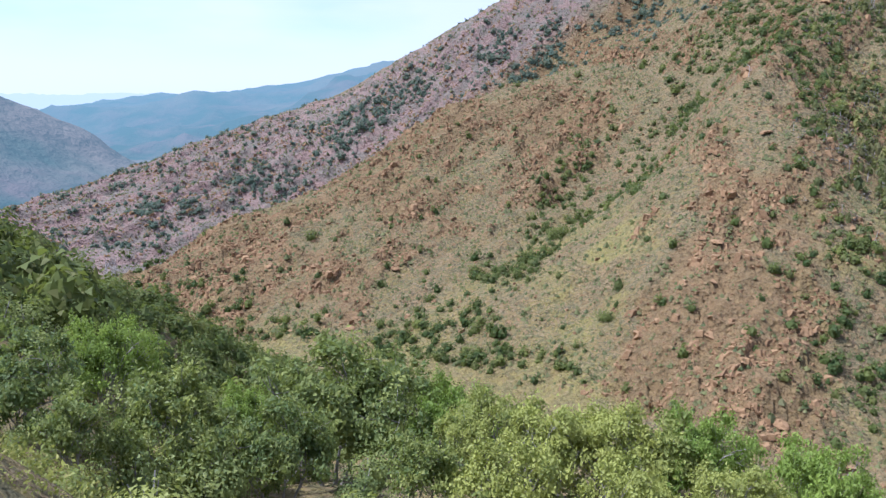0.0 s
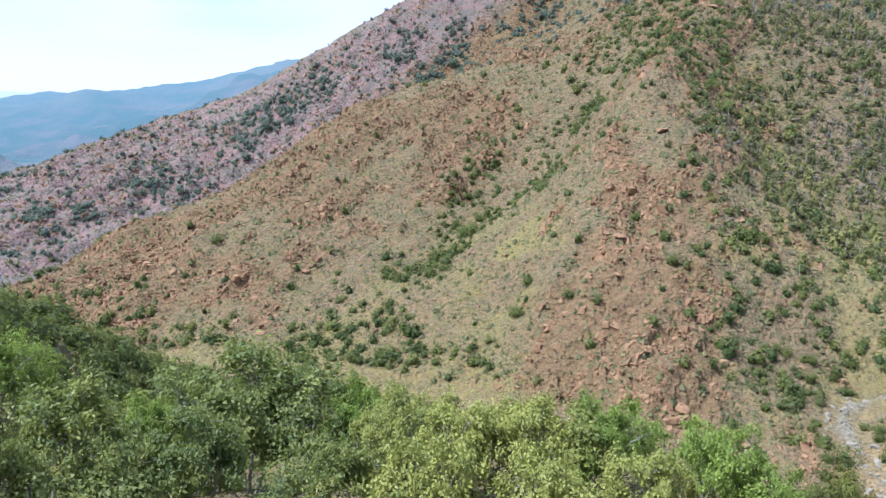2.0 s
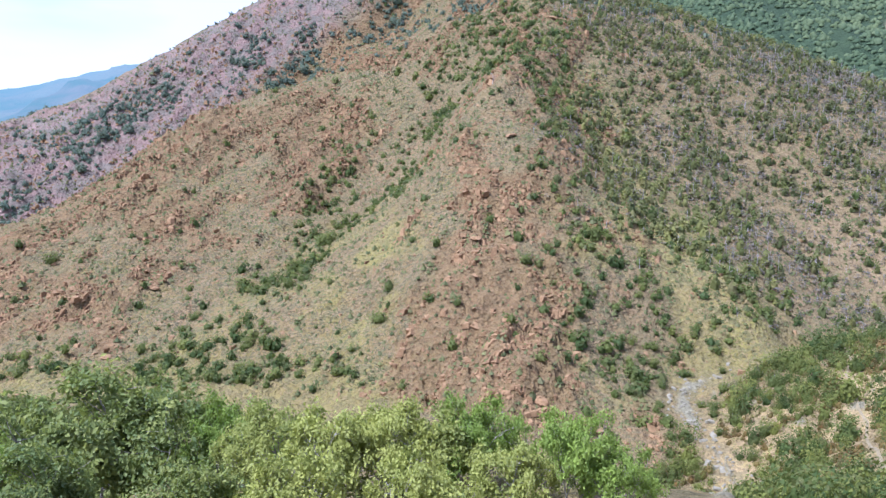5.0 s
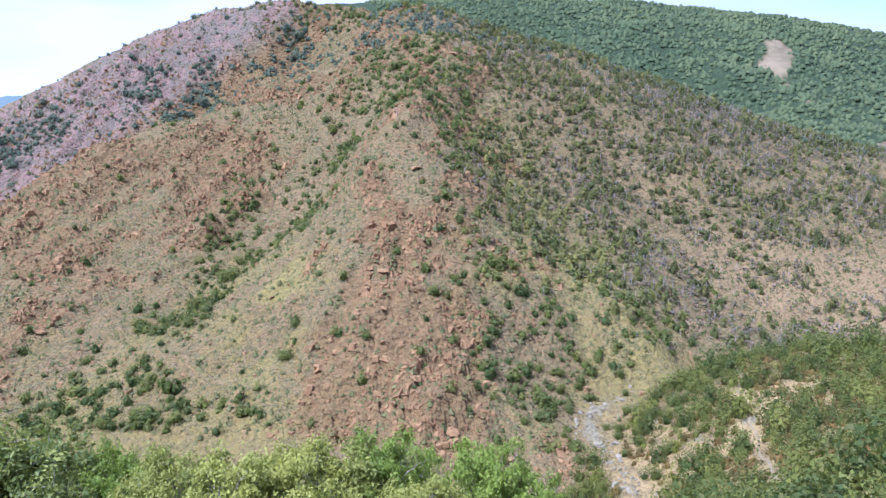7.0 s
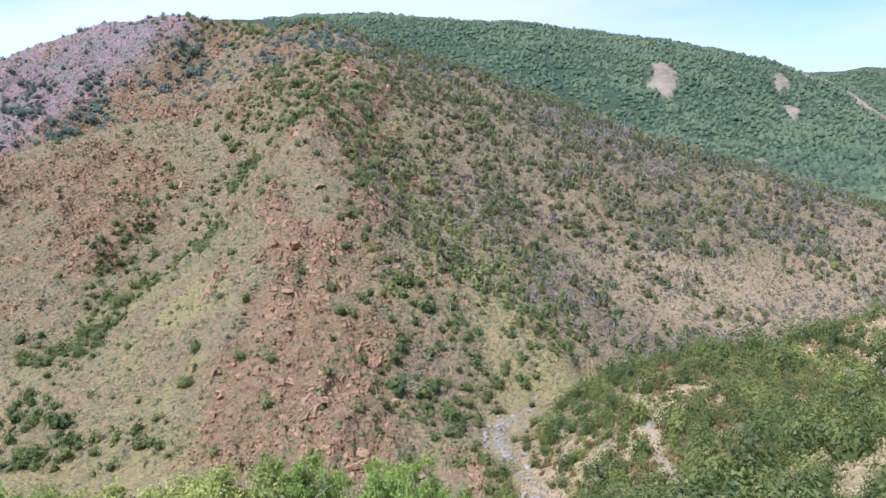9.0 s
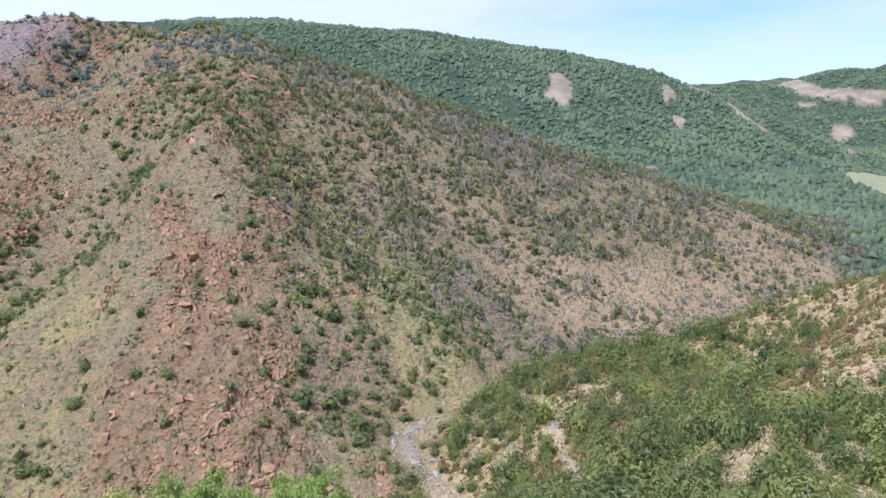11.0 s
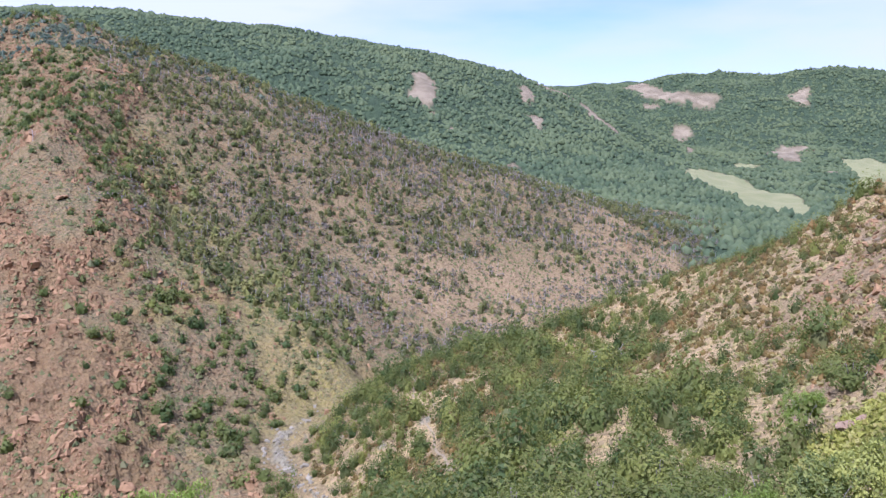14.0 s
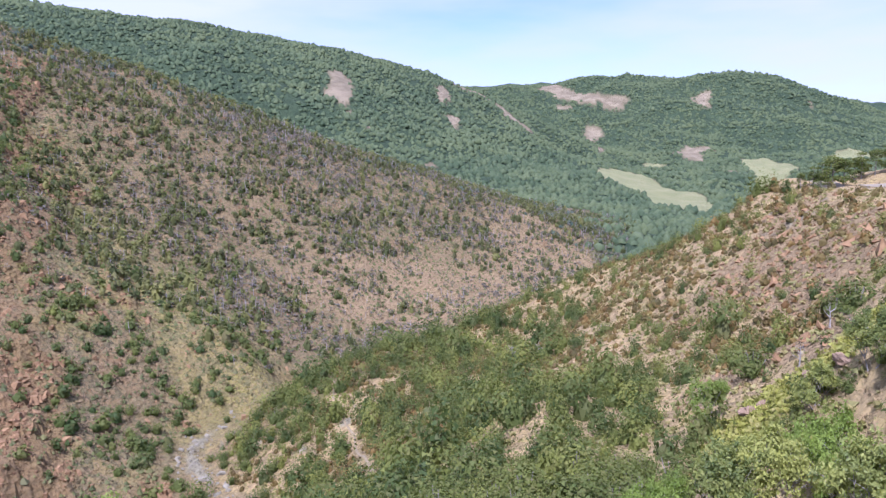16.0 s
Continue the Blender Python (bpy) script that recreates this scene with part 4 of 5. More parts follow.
stuff("loose_rocks", "broken red-brown rocks strewn over the slope", "rocks", ROCK,
      scattered(stone_shapes, kx, ky, np.minimum(g.gamma(1.7, 0.26, len(kx)) + 0.28, 1.8), np.zeros(len(kx)), g, 1.2, 0.12, 0.3, (0.8, 0.5)))

# ---- bushes of this side of the valley ----
g = np.random.default_rng(33)
nx, ny = sown(52000, 36, 97, 26, 192, g)
naz, nr_ = polar(nx, ny)
edge_r = np.interp(naz, [36, 40, 43.5, 49.3, 58, 63.6, 69.7, 76.4, 80, 84, 87, 97], [106, 124, 140, 156, 178, 192, 198, 188, 172, 154, 140, 120])
nz = zones(nx, ny)
nclump = fbm(nx / 10, ny / 10, 3, 211)
TRAIL = xyz([(49.0, 146, 0), (49.5, 138, 0), (49.3, 131, 0), (50.1, 125, 0), (50.2, 119, 0), (51, 112, 0), (51.1, 106, 0), (51.7, 98, 0), (51.9, 92, 0), (52.5, 86, 0)])
on = ((nr_ > np.interp(naz, [36, 46, 56, 62], [80, 60, 38, 26])) & (line_distance(nx, ny, YELLOW_BANK) > 2.2)) * (line_distance(nx, ny, TRAIL) > 0.9) & (nr_ < edge_r) & (line_distance(nx, ny, ROAD) > 5) & (line_distance(nx, ny, RIVER) > 2.4)
green = np.clip(1.15 - 0.022 * (naz - 40), 0.12, 1) * (1 - smooth(70, 130, nr_) * smooth(58, 70, naz) * 0.7)
green = np.maximum(np.maximum(green, 0.9 * bump_at(naz, nr_, 80, 45, 14, 16)), 1.0 * bump_at(naz, nr_, 56, 85, 12, 40))
near_bush = on * np.clip(green * (0.06 + 0.6 * smooth(0.36, 0.6, nclump)) + 0.10, 0, 0.45) * (0.24 - 0.05 * smooth(58, 70, naz)) * (1 - 0.6 * nz["scree"])
near_bush = np.maximum(near_bush, 0.15 * on * (nr_ < 72) * (naz < 75))
qx, qy = kept(nx, ny, near_bush, g)
order = np.argsort(np.hypot(qx, qy))
qx, qy = qx[order], qy[order]
far_q = slice(110, None)
fine_shapes = [leafy(g, 250, 0.037, 9, core=0.42) for _ in range(8)]
stuff("valley_bushes", "dense green bushes on the slope above the stream", "bush", LEAF_BUSH,
      scattered(fine_shapes, qx[far_q], qy[far_q], (g.gamma(2.6, 0.62, len(qx[far_q])) + 0.8) * (1.25 - 0.4 * smooth(62, 72, polar(qx[far_q], qy[far_q])[0])), np.clip(g.normal(0.42, 0.42, len(qx[far_q])), 0, 1), g, 1.35))
hx, hy = kept(nx, ny, on * (nr_ > 66) * np.clip(0.09 + 0.45 * (fbm(nx / 7, ny / 7, 3, 221) - 0.42), 0.03, 0.2) * (1.6 - 0.4 * smooth(60, 70, naz)) * (1 - 0.6 * nz["scree"]), g)
stuff("brown_heath", "rusty brown low heath between the bushes", "heath", LEAF_RUST,
      scattered([leafy(g, 30, 0.085, 5) for _ in range(6)], hx, hy, g.uniform(0.8, 2.2, len(hx)), g.uniform(0.0, 1, len(hx)), g, 1.1))
hx, hy = kept(nx, ny, on * (nr_ > 45) * 0.4, g)
stuff("slope_grass", "pale dry grass tufts on the near slope", "grass", GRASS,
      scattered(tuft_shapes, hx, hy, g.uniform(0.4, 1.1, len(hx)), g.uniform(0.2, 1, len(hx)), g))
hx, hy = sown(4000, 79, 92, 46, 62, g)
hx, hy = kept(hx, hy, 0.9 * np.exp(-(line_distance(hx, hy, YELLOW_BANK) / 2.3) ** 4), g)
stuff("bank_grass", "yellow-green grass along the sunny bank", "grass", BROOM,
      scattered(tuft_shapes, hx, hy, g.uniform(0.4, 0.9, len(hx)), g.uniform(0.1, 0.9, len(hx)), g))
hx, hy = kept(nx, ny, on * nz["scree"] * 0.4, g)
stuff("slope_stones", "loose pinkish stones on the near slope", "rocks", ROCK,
      scattered(chip_shapes, hx, hy, g.gamma(3, 0.16, len(hx)) + 0.2, np.zeros(len(hx)), g, 1.0, 0.0, 0.2))

lx, ly = sown(2500, -48, -11, 46, 125, g)
laz, lr = polar(lx, ly)
lx, ly = kept(lx, ly, 0.42 * (lr < np.interp(laz, [-48, -32, -25, -17.6, -11], [75, 84, 102, 120, 126])), g)
# dark green bushes, toned lower still to paint the spur's shade into them
stuff("shaded_thicket", "dark green thicket covering the spur, shade put into its leaf tone", "thicket", LEAF_BUSH,
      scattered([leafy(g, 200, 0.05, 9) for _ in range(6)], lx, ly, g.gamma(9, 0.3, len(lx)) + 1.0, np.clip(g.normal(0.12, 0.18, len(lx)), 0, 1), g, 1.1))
mx, my = sown(2100, -16, 35, 46, 124, g)
mx, my = kept(mx, my, 0.35 * (line_distance(mx, my, RIVER) > 2.5) * (np.hypot(mx, my) < np.interp(polar(mx, my)[0], [-16, -6, 8, 15, 20], [124, 124, 118, 108, 98])), g)
stuff("slope_thicket", "green bushes on the slope below the lookout", "thicket", LEAF_BUSH,
      scattered([leafy(g, 180, 0.052, 7) for _ in range(5)], mx, my, g.gamma(9, 0.26, len(mx)) + 1.0, np.clip(g.normal(0.5, 0.2, len(mx)), 0, 1), g, 1.1))

# ---- woods on the far hills ----
g = np.random.default_rng(44)
wx, wy = sown(118000, 6, 96, 430, 1690, g)
wz = zones(wx, wy)
waz, wr = polar(wx, wy)
inside = np.clip(1.15 - wr / 2300, 0.3, 1) * (wz["forest"] - 0.0) * (1 - 0.97 * wz["field"]) * (1 - 0.62 * wz["bare"]) * (0.8 + 0.35 * smooth(0.35, 0.6, fbm(wx / 70, wy / 70, 3, 301)))
behind = (waz < np.interp(wr, [430, 600, 800, 1000, 1300], [60, 34, 22, 20, 45]))
wx, wy = kept(wx, wy, inside * (~behind) * 0.95, g)
cx, cy = sown(2600, 69, 95, 222, 440, g)
cx, cy = kept(cx, cy, 0.8 * zones(cx, cy)["forest"], g)
wx, wy = np.r_[wx, cx], np.r_[wy, cy]
wr = np.hypot(wx, wy)
wood_size = 0.95 * (g.gamma(7, 0.36, len(wx)) + 1.4 + wr / 850)
wood_tone = np.clip(g.normal(0.4, 0.16, len(wx)) + 0.9 * (fbm(wx / 50, wy / 50, 3, 321) - 0.5), 0, 1)
for name, label, m, n in (("valley_woods", "broad-leaved green woods filling the side valley", wr < 850, 6), ("far_woods", "broad-leaved woods covering the distant hills", wr >= 850, 4)):
    wood_shapes = [mound(g, n, 0.68, 0.15) for _ in range(16)]
    stuff(name, label, "woods", LEAF_WOODS, scattered(wood_shapes, wx[m], wy[m], wood_size[m], wood_tone[m], g, 1.0, 0.12), flat=False)
cx, cy = sown(1500, 12, 27, 335, 420, g)
cx, cy = kept(cx, cy, (line_distance(cx, cy, CREST) < 12) * 0.4, g)
stuff("crest_trees", "small dark trees along the hill crest", "tree", LEAF_BUSH,
      scattered(bush_shapes, cx, cy, g.uniform(1.5, 4.0, len(cx)), g.uniform(0, 0.4, len(cx)), g, 1.2))


# ---- single bushes ----
def bush_mesh(seed, n, leaf, mat=LEAF_BUSH, tone=0.36):
    q = np.random.default_rng(seed)
    v, f = leafy(q, n, leaf, 9, core=0.5)
    return mesh_np("foliage", v, f, mat, {"tone": np.clip(q.normal(tone, 0.1, len(v)), 0, 1)})


def stem_mesh(seed):
    q = np.random.default_rng(seed)
    rods = [((0, 0, -0.1), (q.uniform(-0.2, 0.2), q.uniform(-0.2, 0.2), q.uniform(0.3, 0.5)), 0.018, 0.006) for _ in range(6)]
    return mesh_np("stem", *sticks(rods, 4), BARK)


bush_meshes = [(bush_mesh(900 + k, 800, 0.031), stem_mesh(950 + k)) for k in range(6)] + [(bush_mesh(920 + k, 950, 0.026, LEAF_OAK, 0.2 + 0.12 * k), stem_mesh(960 + k)) for k in range(4)]
bush_meshes += [(bush_mesh(940 + k, 500, 0.04, LEAF_CREST_HAZE), stem_mesh(970 + k)) for k in range(3)]
bush_meshes += [(bush_mesh(980 + k, 800, 0.031, LEAF_BUSH, 0.75), stem_mesh(990 + k)) for k in range(2)]


def bush(px, py, width, tall, which, label, group):
    ob = new("bush")
    ob.location = (px, py, float(stand(px, py)[0]) - 0.05 * width)
    ob.rotation_euler = (0, 0, rng.uniform(0, 6.28))
    ob.scale = (width, width, width * tall)
    tagged(ob, label, "bush", group)
    part("foliage", bush_meshes[which][0], ob)
    part("stem", bush_meshes[which][1], ob, "thin grey-brown forked stem")
    return ob


for k in range(min(110, len(qx))):
    bush(qx[k], qy[k], rng.gamma(9, 0.22) + 0.8, rng.uniform(0.9, 1.3), (0, 1, 2, 3, 4, 5, 13, 14)[k % 8], "leafy green bush on the slope above the stream", "bushes on the near slope")
g = np.random.default_rng(77)
ux, uy = sown(50, -30, 31, 18, 46, g)
vx, vy = sown(45, -46, -12, 26, 47, g)
sx, sy = sown(26, -40, -14, 15, 27, g)
for k, (px, py) in enumerate(zip(np.r_[ux, vx, sx], np.r_[uy, vy, sy])):
    bush(px, py, (g.gamma(9, 0.2) + 0.9) * (0.5 if k >= 100 else 1.0), g.uniform(0.9, 1.3), 6 + k % 4, "leafy green bush under the oaks below the lookout", "bushes below the lookout")
# bearing, distance, width of the bushes that stand out on the hill across the stream
BUSHES = [(2.8, 181, 5.2), (15.1, 202, 7.5), (7.9, 226, 4.2), (13.2, 146, 4.8), (19.8, 139, 3.2), (-10.6, 217, 6), (-13.4, 168, 4.5), (1.2, 267, 3.2), (17.5, 272, 6.5),
          (8.9, 197, 7), (7.2, 188, 7.5), (6.1, 172, 5.2), (10.2, 209, 5.8), (-4.4, 161, 4.2), (2.6, 152, 5), (-0.4, 143, 4.8), (2.2, 144, 4.8), (-1.1, 173, 4.6), (-2.1, 169, 3.8),
          (-21.2, 297, 6), (-18.2, 320, 5), (27.9, 221, 5), (25.4, 150, 5), (30.5, 165, 5.6), (31.8, 166, 3.6), (34.2, 154, 2.9)]
BUSHES_MORE = [(17.2, 144, 2.8), (13.5, 145, 3.8), (35.7, 144, 3.4), (6.4, 188, 6), (9.4, 197, 6.5), (2.7, 183, 5), (37.0, 121, 3.6), (37.6, 117, 3.2), (41.2, 133, 3.6), (40.6, 127, 3.2), (38.4, 141, 3.0), (36.6, 127, 2.8), (26.8, 221, 4), (29, 206, 2.9), (38.1, 239, 4.2),
               (-6.3, 364, 9), (-4.6, 361, 8), (3.7, 368, 8), (8, 357, 8), (15.1, 380, 9), (14.9, 375, 9), (-8, 350, 8), (5.5, 362, 7), (7, 352, 6), (15.4, 368, 7)]
for k, (a, d, w) in enumerate(BUSHES + BUSHES_MORE):
    # bushes beyond 330 m use the leaves with haze in their colour
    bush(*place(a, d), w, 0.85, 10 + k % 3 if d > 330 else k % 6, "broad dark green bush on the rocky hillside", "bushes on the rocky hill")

BANK_BUSHES = [(43.5, 134, 4), (44.6, 130, 4.4), (43, 127, 3.4), (45.6, 138, 4), (42.2, 121, 3.4), (40.6, 124, 2.6), (39.6, 128.6, 2.2), (36.6, 134, 2.8), (35.8, 139, 3.2), (35.2, 131, 2.4), (37.2, 143, 2.8), (38.3, 148, 2.8),
                (34, 143, 2.8), (36.2, 124, 2.4), (41, 144, 2.4), (40.5, 150, 3), (44.4, 116, 3.6), (43.6, 111, 3.0), (41.2, 118.5, 2.2), (38.6, 117, 2.4)]
for k, (a, d, w) in enumerate(BANK_BUSHES):
    bush(*place(a, d), w, 1.15, k % 6, "green bush on the bank of the stony stream", "bushes along the stream")
NEAR_BUSHES = [(82.3, 62.4, 4.4), (80, 71, 3.8), (77.2, 75, 2.4), (78, 71, 2.6), (87.3, 70.5, 4.4), (88.5, 66, 4.8), (73, 85, 2.6), (75.4, 100.7, 3), (69.6, 138, 3.4), (71.2, 111, 4.4), (69, 112, 3.4), (67.7, 123, 2.8), (81.2, 66, 3.4), (84, 68, 2.6)]
for k, (a, d, w) in enumerate(NEAR_BUSHES):
    bush(*place(a, d), w, 1.0, k % 6, "rounded green bush on the straw-coloured slope", "bushes on the dry slope")

# ---- outcrops and boulders ----
def boulder_mesh(seed, mat):
    """One angular mass of split rock: a mound broken into stepped facets."""
    q = np.random.default_rng(seed)
    nu, nv = 26, 11
    u, w = np.meshgrid(np.arange(nu) * 2 * np.pi / nu, np.linspace(0.04, 1, nv) * np.pi * 0.62, indexing="ij")
    d = np.stack([np.cos(u) * np.sin(w), np.sin(u) * np.sin(w), np.cos(w)], -1)
    cuts = unit(q.normal(size=(26, 3)))
    depth = q.uniform(0.30, 0.50, 26)
    dots = np.maximum(d @ cuts.T, 1e-3)
    rad = np.minimum((depth / dots).min(-1), 0.5) + 0.09 * blocks(d[..., 0] * 4 + seed, d[..., 2] * 4 + d[..., 1] * 3, seed)
    p = d * rad[..., None] * np.array([1, 1, 0.75]) * (1 + q.uniform(-0.05, 0.05, (nu, nv, 1)))
    i = np.arange(nu * nv).reshape(nu, nv)
    j = np.roll(i, -1, 0)
    f = np.stack([i[:, :-1], i[:, 1:], j[:, 1:], j[:, :-1]], -1).reshape(-1, 4)
    return mesh_np("outcrop", p.reshape(-1, 3), f, mat)


outcrop_meshes = [boulder_mesh(700 + k, ROCK) for k in range(5)]
pale_outcrops = [boulder_mesh(710 + k, WEATHERED) for k in range(4)]
OUTCROPS = [(23.9, 192, 4), (-10.1, 226, 4), (-7.7, 168, 4), (26.8, 118, 4), (22.4, 306, 4), (26.9, 286, 5), (-3.9, 191, 4), (21.3, 156, 3.4), (11.1, 286, 4), (78.7, 59.6, 2.6), (82.3, 52.8, 3.0), (86.2, 55.2, 2.6), (88.2, 53.4, 3.0), (83.2, 53.6, 2.0), (20.5, 128, 3), (24, 133, 3), (-14, 205, 4)]
for k, (a, d, w) in enumerate(OUTCROPS):
    px, py = place(a, d)
    ob = tagged(new("outcrop", pale_outcrops[k % 4] if a > 70 else outcrop_meshes[k % 5]), "split grey-pink rock outcrop among grass and bushes" if a > 70 else "split red-brown rock outcrop on the slope", "rock outcrop", "rock outcrops")
    ob.location, ob.scale = (px, py, float(stand(px, py)[0]) - 0.03 * w), ((0.6 if a > 70 else 0.8) * w, (0.6 if a > 70 else 0.8) * w, (0.5 if a > 70 else 0.45) * w)
    ob.rotation_euler = (rng.uniform(-0.2, 0.2), rng.uniform(-0.2, 0.2), rng.uniform(0, 6.28))

stream_stones = [mesh_np("river_stone", *stone_shape(np.random.default_rng(600 + k), 0.6), PALE_ROCK) for k in range(6)]
g = np.random.default_rng(55)
bed = RIVER[6:15]
for k in range(130):
    s = g.uniform(0, len(bed) - 1.001)
    i = int(s)
    p = bed[i] + (bed[i + 1] - bed[i]) * (s - i)
    px, py = p[0] + g.normal(0, 1.5), p[1] + g.normal(0, 1.5)
    w = 0.25 + g.gamma(2, 0.16)
    ob = tagged(new("river_stone", stream_stones[k % 6]), "pale grey stone in the dry stream bed", "stone", "stones in the stream bed")
    ob.location, ob.scale, ob.rotation_euler = (px, py, float(stand(px, py)[0]) + 0.1 * w), (w, w, w), (0, 0, g.uniform(0, 6.28))


# ---- trees below the lookout ----
def grown(seed, stems=3, reach=1.0):
    """Stems, limbs and twigs of a low spreading tree, and the places of its twig ends."""
    q = np.random.default_rng(seed)
    rods, tips = [], []

    def limb(p, d, length, rad, level):
        pts = [p]
        for k in range(3):
            d = unit(d + q.normal(0, 0.16, 3) + np.array([0, 0, 0.05]))
            pts.append(pts[-1] + d * length / 3)
        for k in range(3):
            rods.append((pts[k], pts[k + 1], rad * (1 - 0.22 * k), rad * (1 - 0.22 * (k + 1))))
        if level == 3:
            tips.extend([pts[2], pts[3]])
            return
        for c in range((4, 4, 3)[level]):
            at = pts[q.integers(2, 4)] if c else pts[3]
            out = unit(q.normal(size=3) * np.array([1, 1, 0.55]))
            limb(at, unit(d * 0.75 + out * 0.8 * reach + np.array([0, 0, 0.12])), length * q.uniform(0.62, 0.85), rad * 0.56, level + 1)

    for s in range(stems):
        a = 2 * math.pi * s / stems + q.uniform(-0.5, 0.5)
        limb(np.array([0.15 * math.cos(a), 0.15 * math.sin(a), -0.3]), unit(np.array([0.45 * math.cos(a), 0.45 * math.sin(a), 1.0])), q.uniform(1.5, 2.0), 0.09, 0)
    return rods, np.array(tips)


def tree_meshes(seed, leaf_mat, tone, leaves=37, leaf=0.096, stems=3, bare=0.22):
    q = np.random.default_rng(seed + 1)
    rods, tips = grown(seed, stems)
    v, f = sticks(rods, 4)
    keep = tips[q.uniform(0, 1, len(tips)) > bare]
    pts = np.repeat(keep, leaves, 0) + q.normal(0, 0.19, (len(keep) * leaves, 3)) * np.array([1, 1, 0.8])
    lv, lf = leaf_quads(pts, leaf, q)
    spray = np.clip(tone + q.normal(0, 0.22, len(keep)), 0, 1)
    size = np.array([np.ptp(pts[:, 0]) * 0.5 + np.ptp(pts[:, 1]) * 0.5, np.percentile(pts[:, 2], 99.5)])
    return mesh_np("trunk", v, f, BARK), mesh_np("crown", lv, lf, leaf_mat, {"tone": np.repeat(spray, leaves * 4)}), size


oak_kinds = [tree_meshes(11, LEAF_OAK, 0.14), tree_meshes(23, LEAF_OAK, 0.42), tree_meshes(37, LEAF_OAK, 0.85), tree_meshes(41, LEAF_FRESH, 0.5, 36, 0.092, 4, 0.12)]


def tree(az, d, tall, kind, label, group="trees below the lookout", name="oak_tree"):
    """A tree of that height, about as wide as high."""
    px, py = place(az, d)
    trunk, crown, size = oak_kinds[kind]
    ob = new(name)
    ob.location, ob.rotation_euler = (px, py, float(stand(px, py)[0]) - 0.05), (0, 0, rng.uniform(0, 6.28))
    ob.scale = (1.12 * tall / size[0], 1.12 * tall / size[0], tall / size[1])
    tagged(ob, label, "tree", group)
    part("trunk", trunk, ob, "thin grey forked stems")
    part("crown", crown, ob)
    return ob


DARK, MID, PALE, BRIGHT = ("dark green leafy oak with grey twigs below the lookout", "green spreading oak on the slope below the lookout",
                           "yellow-green leafy oak on the slope below the lookout", "fresh bright green tree on the slope below the lookout")
LABELS = (DARK, MID, PALE, BRIGHT)
# bearing, distance, height, kind
TREES = [(-26.3, 35.4, 4.7, 3), (-32.5, 26.4, 3.7, 0), (-22, 24.9, 4.8, 1), (-28.5, 21.8, 3.1, 1), (-16.2, 41.7, 4.4, 3), (-18.8, 30.7, 4.1, 1), (-9.6, 33.0, 7.2, 0), (-5.2, 34.2, 6.0, 0), (-14, 24.1, 4.0, 0), (0.8, 32.2, 4.6, 3), (4.2, 25.7, 3.6, 2), (9, 21.7, 3.9, 2), (14, 22.1, 3.7, 2), (18.5, 22.4, 3.3, 1), (21.5, 22.9, 3.4, 3)]
TREES_MORE = [(29.6, 20.1, 3.3, 3), (33.6, 20.2, 2.3, 3), (6, 18.8, 3.7, 2), (-2, 19.6, 3.5, 1), (16, 18.1, 3.5, 2), (24, 19.5, 2.9, 2), (91, 23.0, 3.4, 1), (87.6, 42.0, 5.4, 3), (84, 34.9, 4.9, 2), (80, 33.6, 4.3, 1), (76, 30.4, 3.9, 3), (72.5, 27.3, 3.3, 1), (89.8, 50.0, 3.8, 0), (93, 46.9, 3.9, 1), (79.4, 54.0, 3.2, 3), (86.5, 49.9, 3.0, 1)]
for a, d, tall, k in TREES + TREES_MORE:
    tree(a, d, tall, k, LABELS[k])

# ---- pines along the road ----
def pine_meshes(seed):
    q = np.random.default_rng(seed)
    rods = [((0, 0, -0.2), (0.05, 0, 2.2), 0.11, 0.08), ((0.05, 0, 2.2), (0, 0.06, 4.6), 0.08, 0.02)]
    pts = []
    for k in range(22):
        h, a = q.uniform(0.8, 4.6), q.uniform(0, 6.28)
        reach = q.uniform(0.6, 1.0) * (1.9 - 0.32 * (h - 0.8))
        e = np.array([math.cos(a) * reach, math.sin(a) * reach, h + 0.35])
        rods.append(((0.03, 0.02, h), tuple(e), 0.03, 0.01))
        pts.append(e * np.array([0.85, 0.85, 1]) + q.normal(0, 1, (56, 3)) * np.array([0.34, 0.34, 0.16]))
    pts = np.concatenate(pts)
    v, f = leaf_tris(pts, 0.15, q, 0.5, 0.3)
    return mesh_np("trunk", *sticks(rods, 5), BARK), mesh_np("crown", v, f, LEAF_BUSH, {"tone": np.repeat(np.clip(q.normal(0.3, 0.15, len(f)), 0, 1), 3)})


pine_kinds = [pine_meshes(860 + k) for k in range(3)]
# bearing, distance, height
PINES = [(86.6, 140, 4.6), (87.3, 141, 4.2), (88.3, 146, 3.6), (89.1, 146, 3.6), (89.9, 146, 3.8), (85.4, 139, 2.6), (84.6, 138, 2.2), (83.7, 138, 1.8), (85.9, 139, 3.4), (82.8, 140, 1.5), (87.9, 146, 3.2), (86.2, 137, 2.6), (90.6, 146, 3.8)]
for k, (a, d, hgt) in enumerate(PINES):
    px, py = place(a, d)
    ob = new("pine_tree")
    ob.location, ob.rotation_euler, ob.scale = (px, py, float(stand(px, py)[0])), (0, 0, rng.uniform(0, 6.28)), (hgt / 3.9,) * 3
    tagged(ob, "dark green pine beside the mountain road", "pine tree", "pines along the road")
    part("trunk", pine_kinds[k % 3][0], ob, "straight brown-grey trunk")
    part("crown", pine_kinds[k % 3][1], ob)

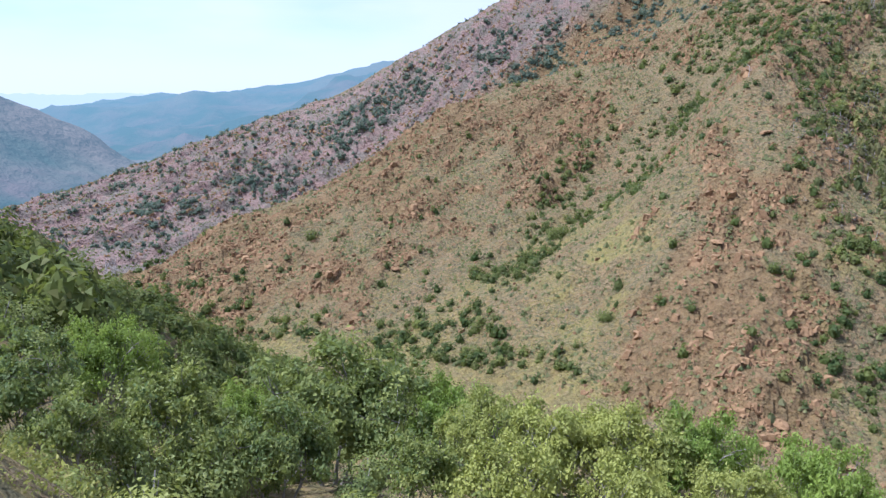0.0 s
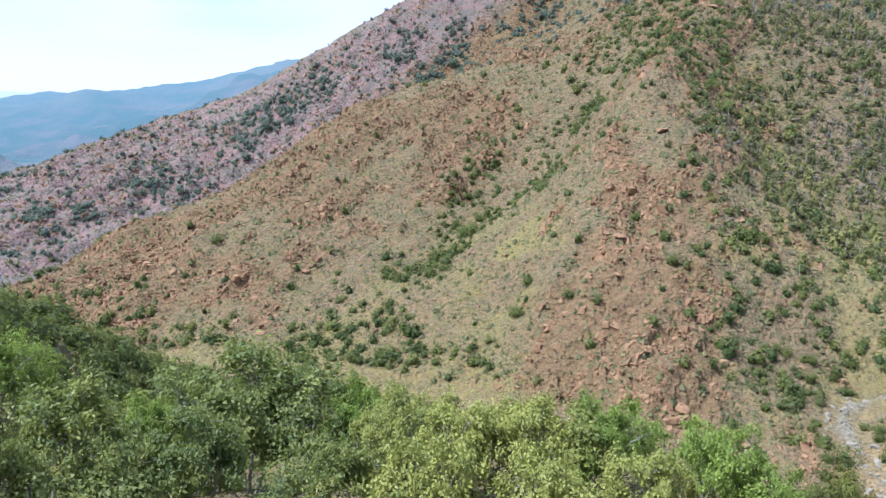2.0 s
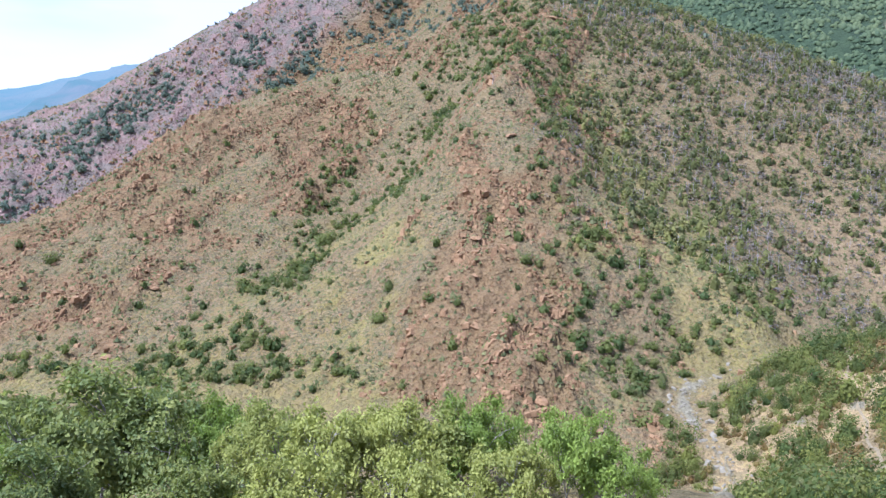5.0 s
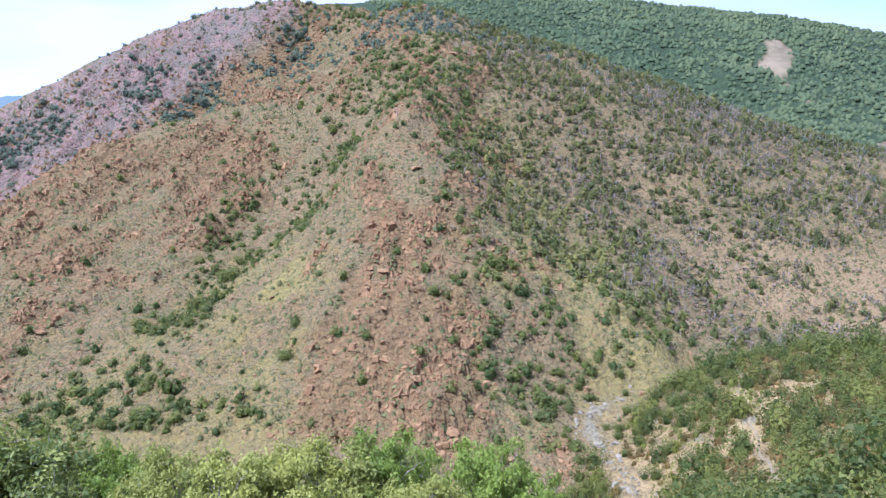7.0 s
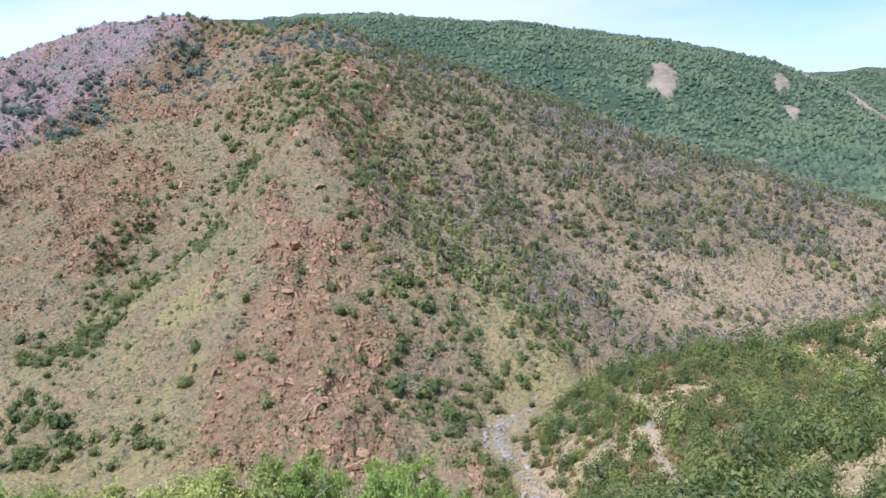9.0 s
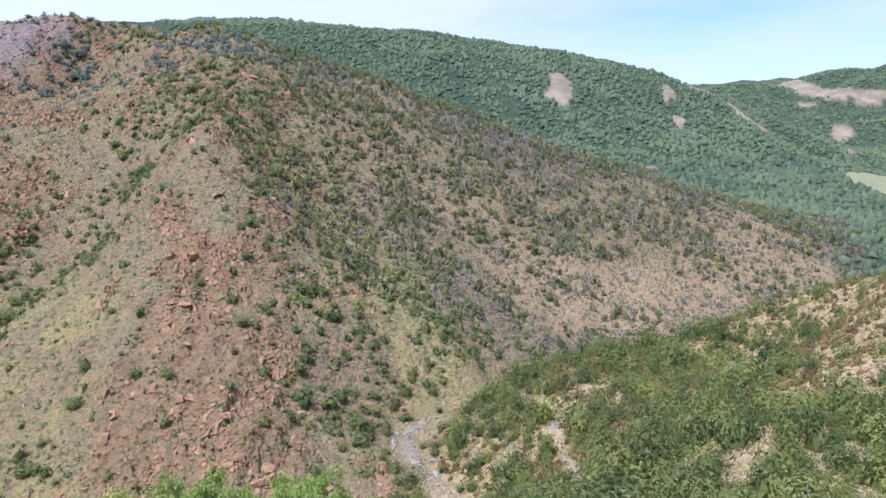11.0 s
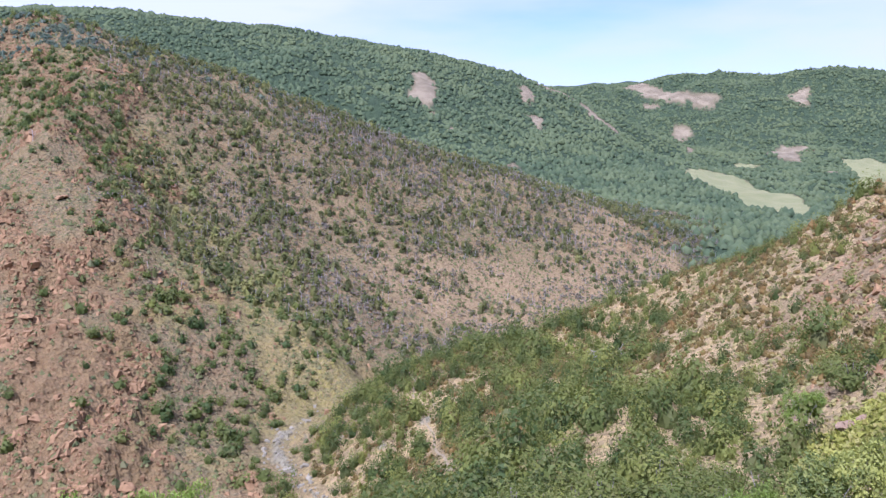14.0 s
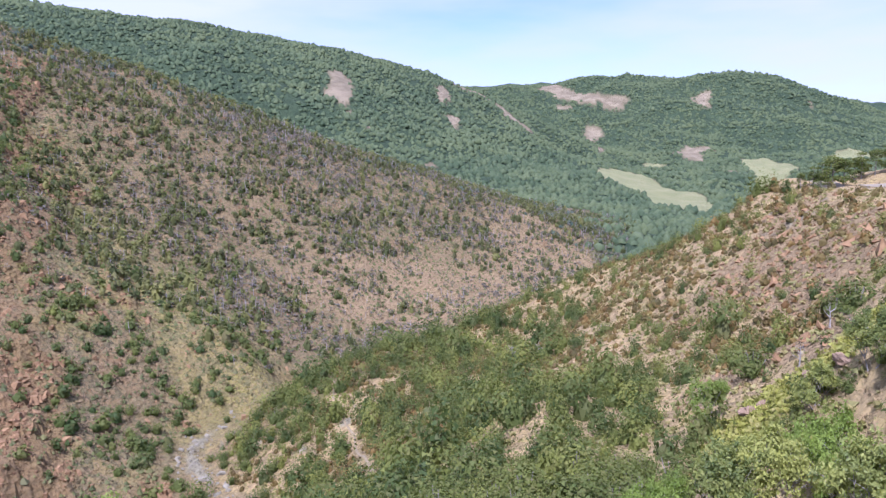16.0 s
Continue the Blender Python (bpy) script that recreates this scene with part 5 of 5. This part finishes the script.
# ---- bare snags ----
def snag_mesh(seed):
    q = np.random.default_rng(seed)
    rods = [((0, 0, -0.1), (0.05, 0.02, 0.5), 0.045, 0.035), ((0.05, 0.02, 0.5), (0.02, 0.08, 1.0), 0.035, 0.012)]
    for k in range(9):
        h, a = q.uniform(0.3, 0.95), q.uniform(0, 6.28)
        e = (0.4 * math.cos(a) * q.uniform(0.5, 1), 0.4 * math.sin(a) * q.uniform(0.5, 1), h + q.uniform(0.05, 0.3))
        rods.append(((0.04, 0.04, h), e, 0.018, 0.008))
        rods.append((e, (e[0] * 1.3, e[1] * 1.2 + 0.04, e[2] + 0.14), 0.008, 0.003))
    return mesh_np("dead_tree", *sticks(rods, 5), DEAD)


snag_meshes = [snag_mesh(800 + k) for k in range(3)]
SNAGS = [(-25.8, 236, 8), (-25.2, 236, 8), (74.3, 34, 0.7), (79.1, 34, 1.6), (85.3, 59, 1.6), (87.1, 63, 1.8), (22.4, 224, 3.0), (64, 120, 3), (66, 118, 2.6)]
for k, (a, d, hgt) in enumerate(SNAGS):
    px, py = place(a, d)
    ob = tagged(new("dead_tree", snag_meshes[k % 3]), "bleached leafless dead tree on the slope", "dead tree", "dead trees")
    ob.location, ob.scale, ob.rotation_euler = (px, py, float(stand(px, py)[0])), (hgt * 0.8, hgt * 0.8, hgt), (0, 0, rng.uniform(0, 6.28))


# ---- road and path ----
def strip(line, half, lift, gap, name, mat, label, category):
    p = sampled(line, gap)
    d = np.gradient(p[:, :2], axis=0)
    n = np.stack([d[:, 1], -d[:, 0]], 1) / np.linalg.norm(d, axis=1)[:, None]
    across = np.linspace(-half, half, 5)
    v = np.stack([np.c_[p[:, :2] + n * s, stand(*(p[:, :2] + n * s).T) + lift] for s in across], 1)
    k, w = v.shape[:2]
    i = np.arange(k * w).reshape(k, w)
    f = np.stack([i[:-1, :-1], i[:-1, 1:], i[1:, 1:], i[1:, :-1]], -1).reshape(-1, 4)
    return tagged(new(name, mesh_np(name, v.reshape(-1, 3), f, mat, flat=False)), label, category, kind="structure")


strip(ROAD, 2.4, 0.10, 2.0, "road", ASPHALT, "narrow worn grey mountain road", "road")
strip(TRAIL, 0.17, 0.08, 1.2, "path", PATH_EARTH, "narrow trodden earth path between bushes", "path")

# ---- grass and broom at the lookout ----
g = np.random.default_rng(66)
tx, ty = sown(420, -44, -12, 7, 24, g)
blade_shapes = [leaf_quads(np.c_[g.normal(0, 0.2, (70, 2)), g.uniform(0.03, 0.45, 70)], 0.034, g, -0.2) for _ in range(5)]
stuff("lookout_grass", "yellow-green grass and weeds at the lookout", "grass", BROOM,
      scattered(blade_shapes, tx, ty, g.uniform(0.5, 1.3, len(tx)), g.uniform(0, 0.6, len(tx)), g))
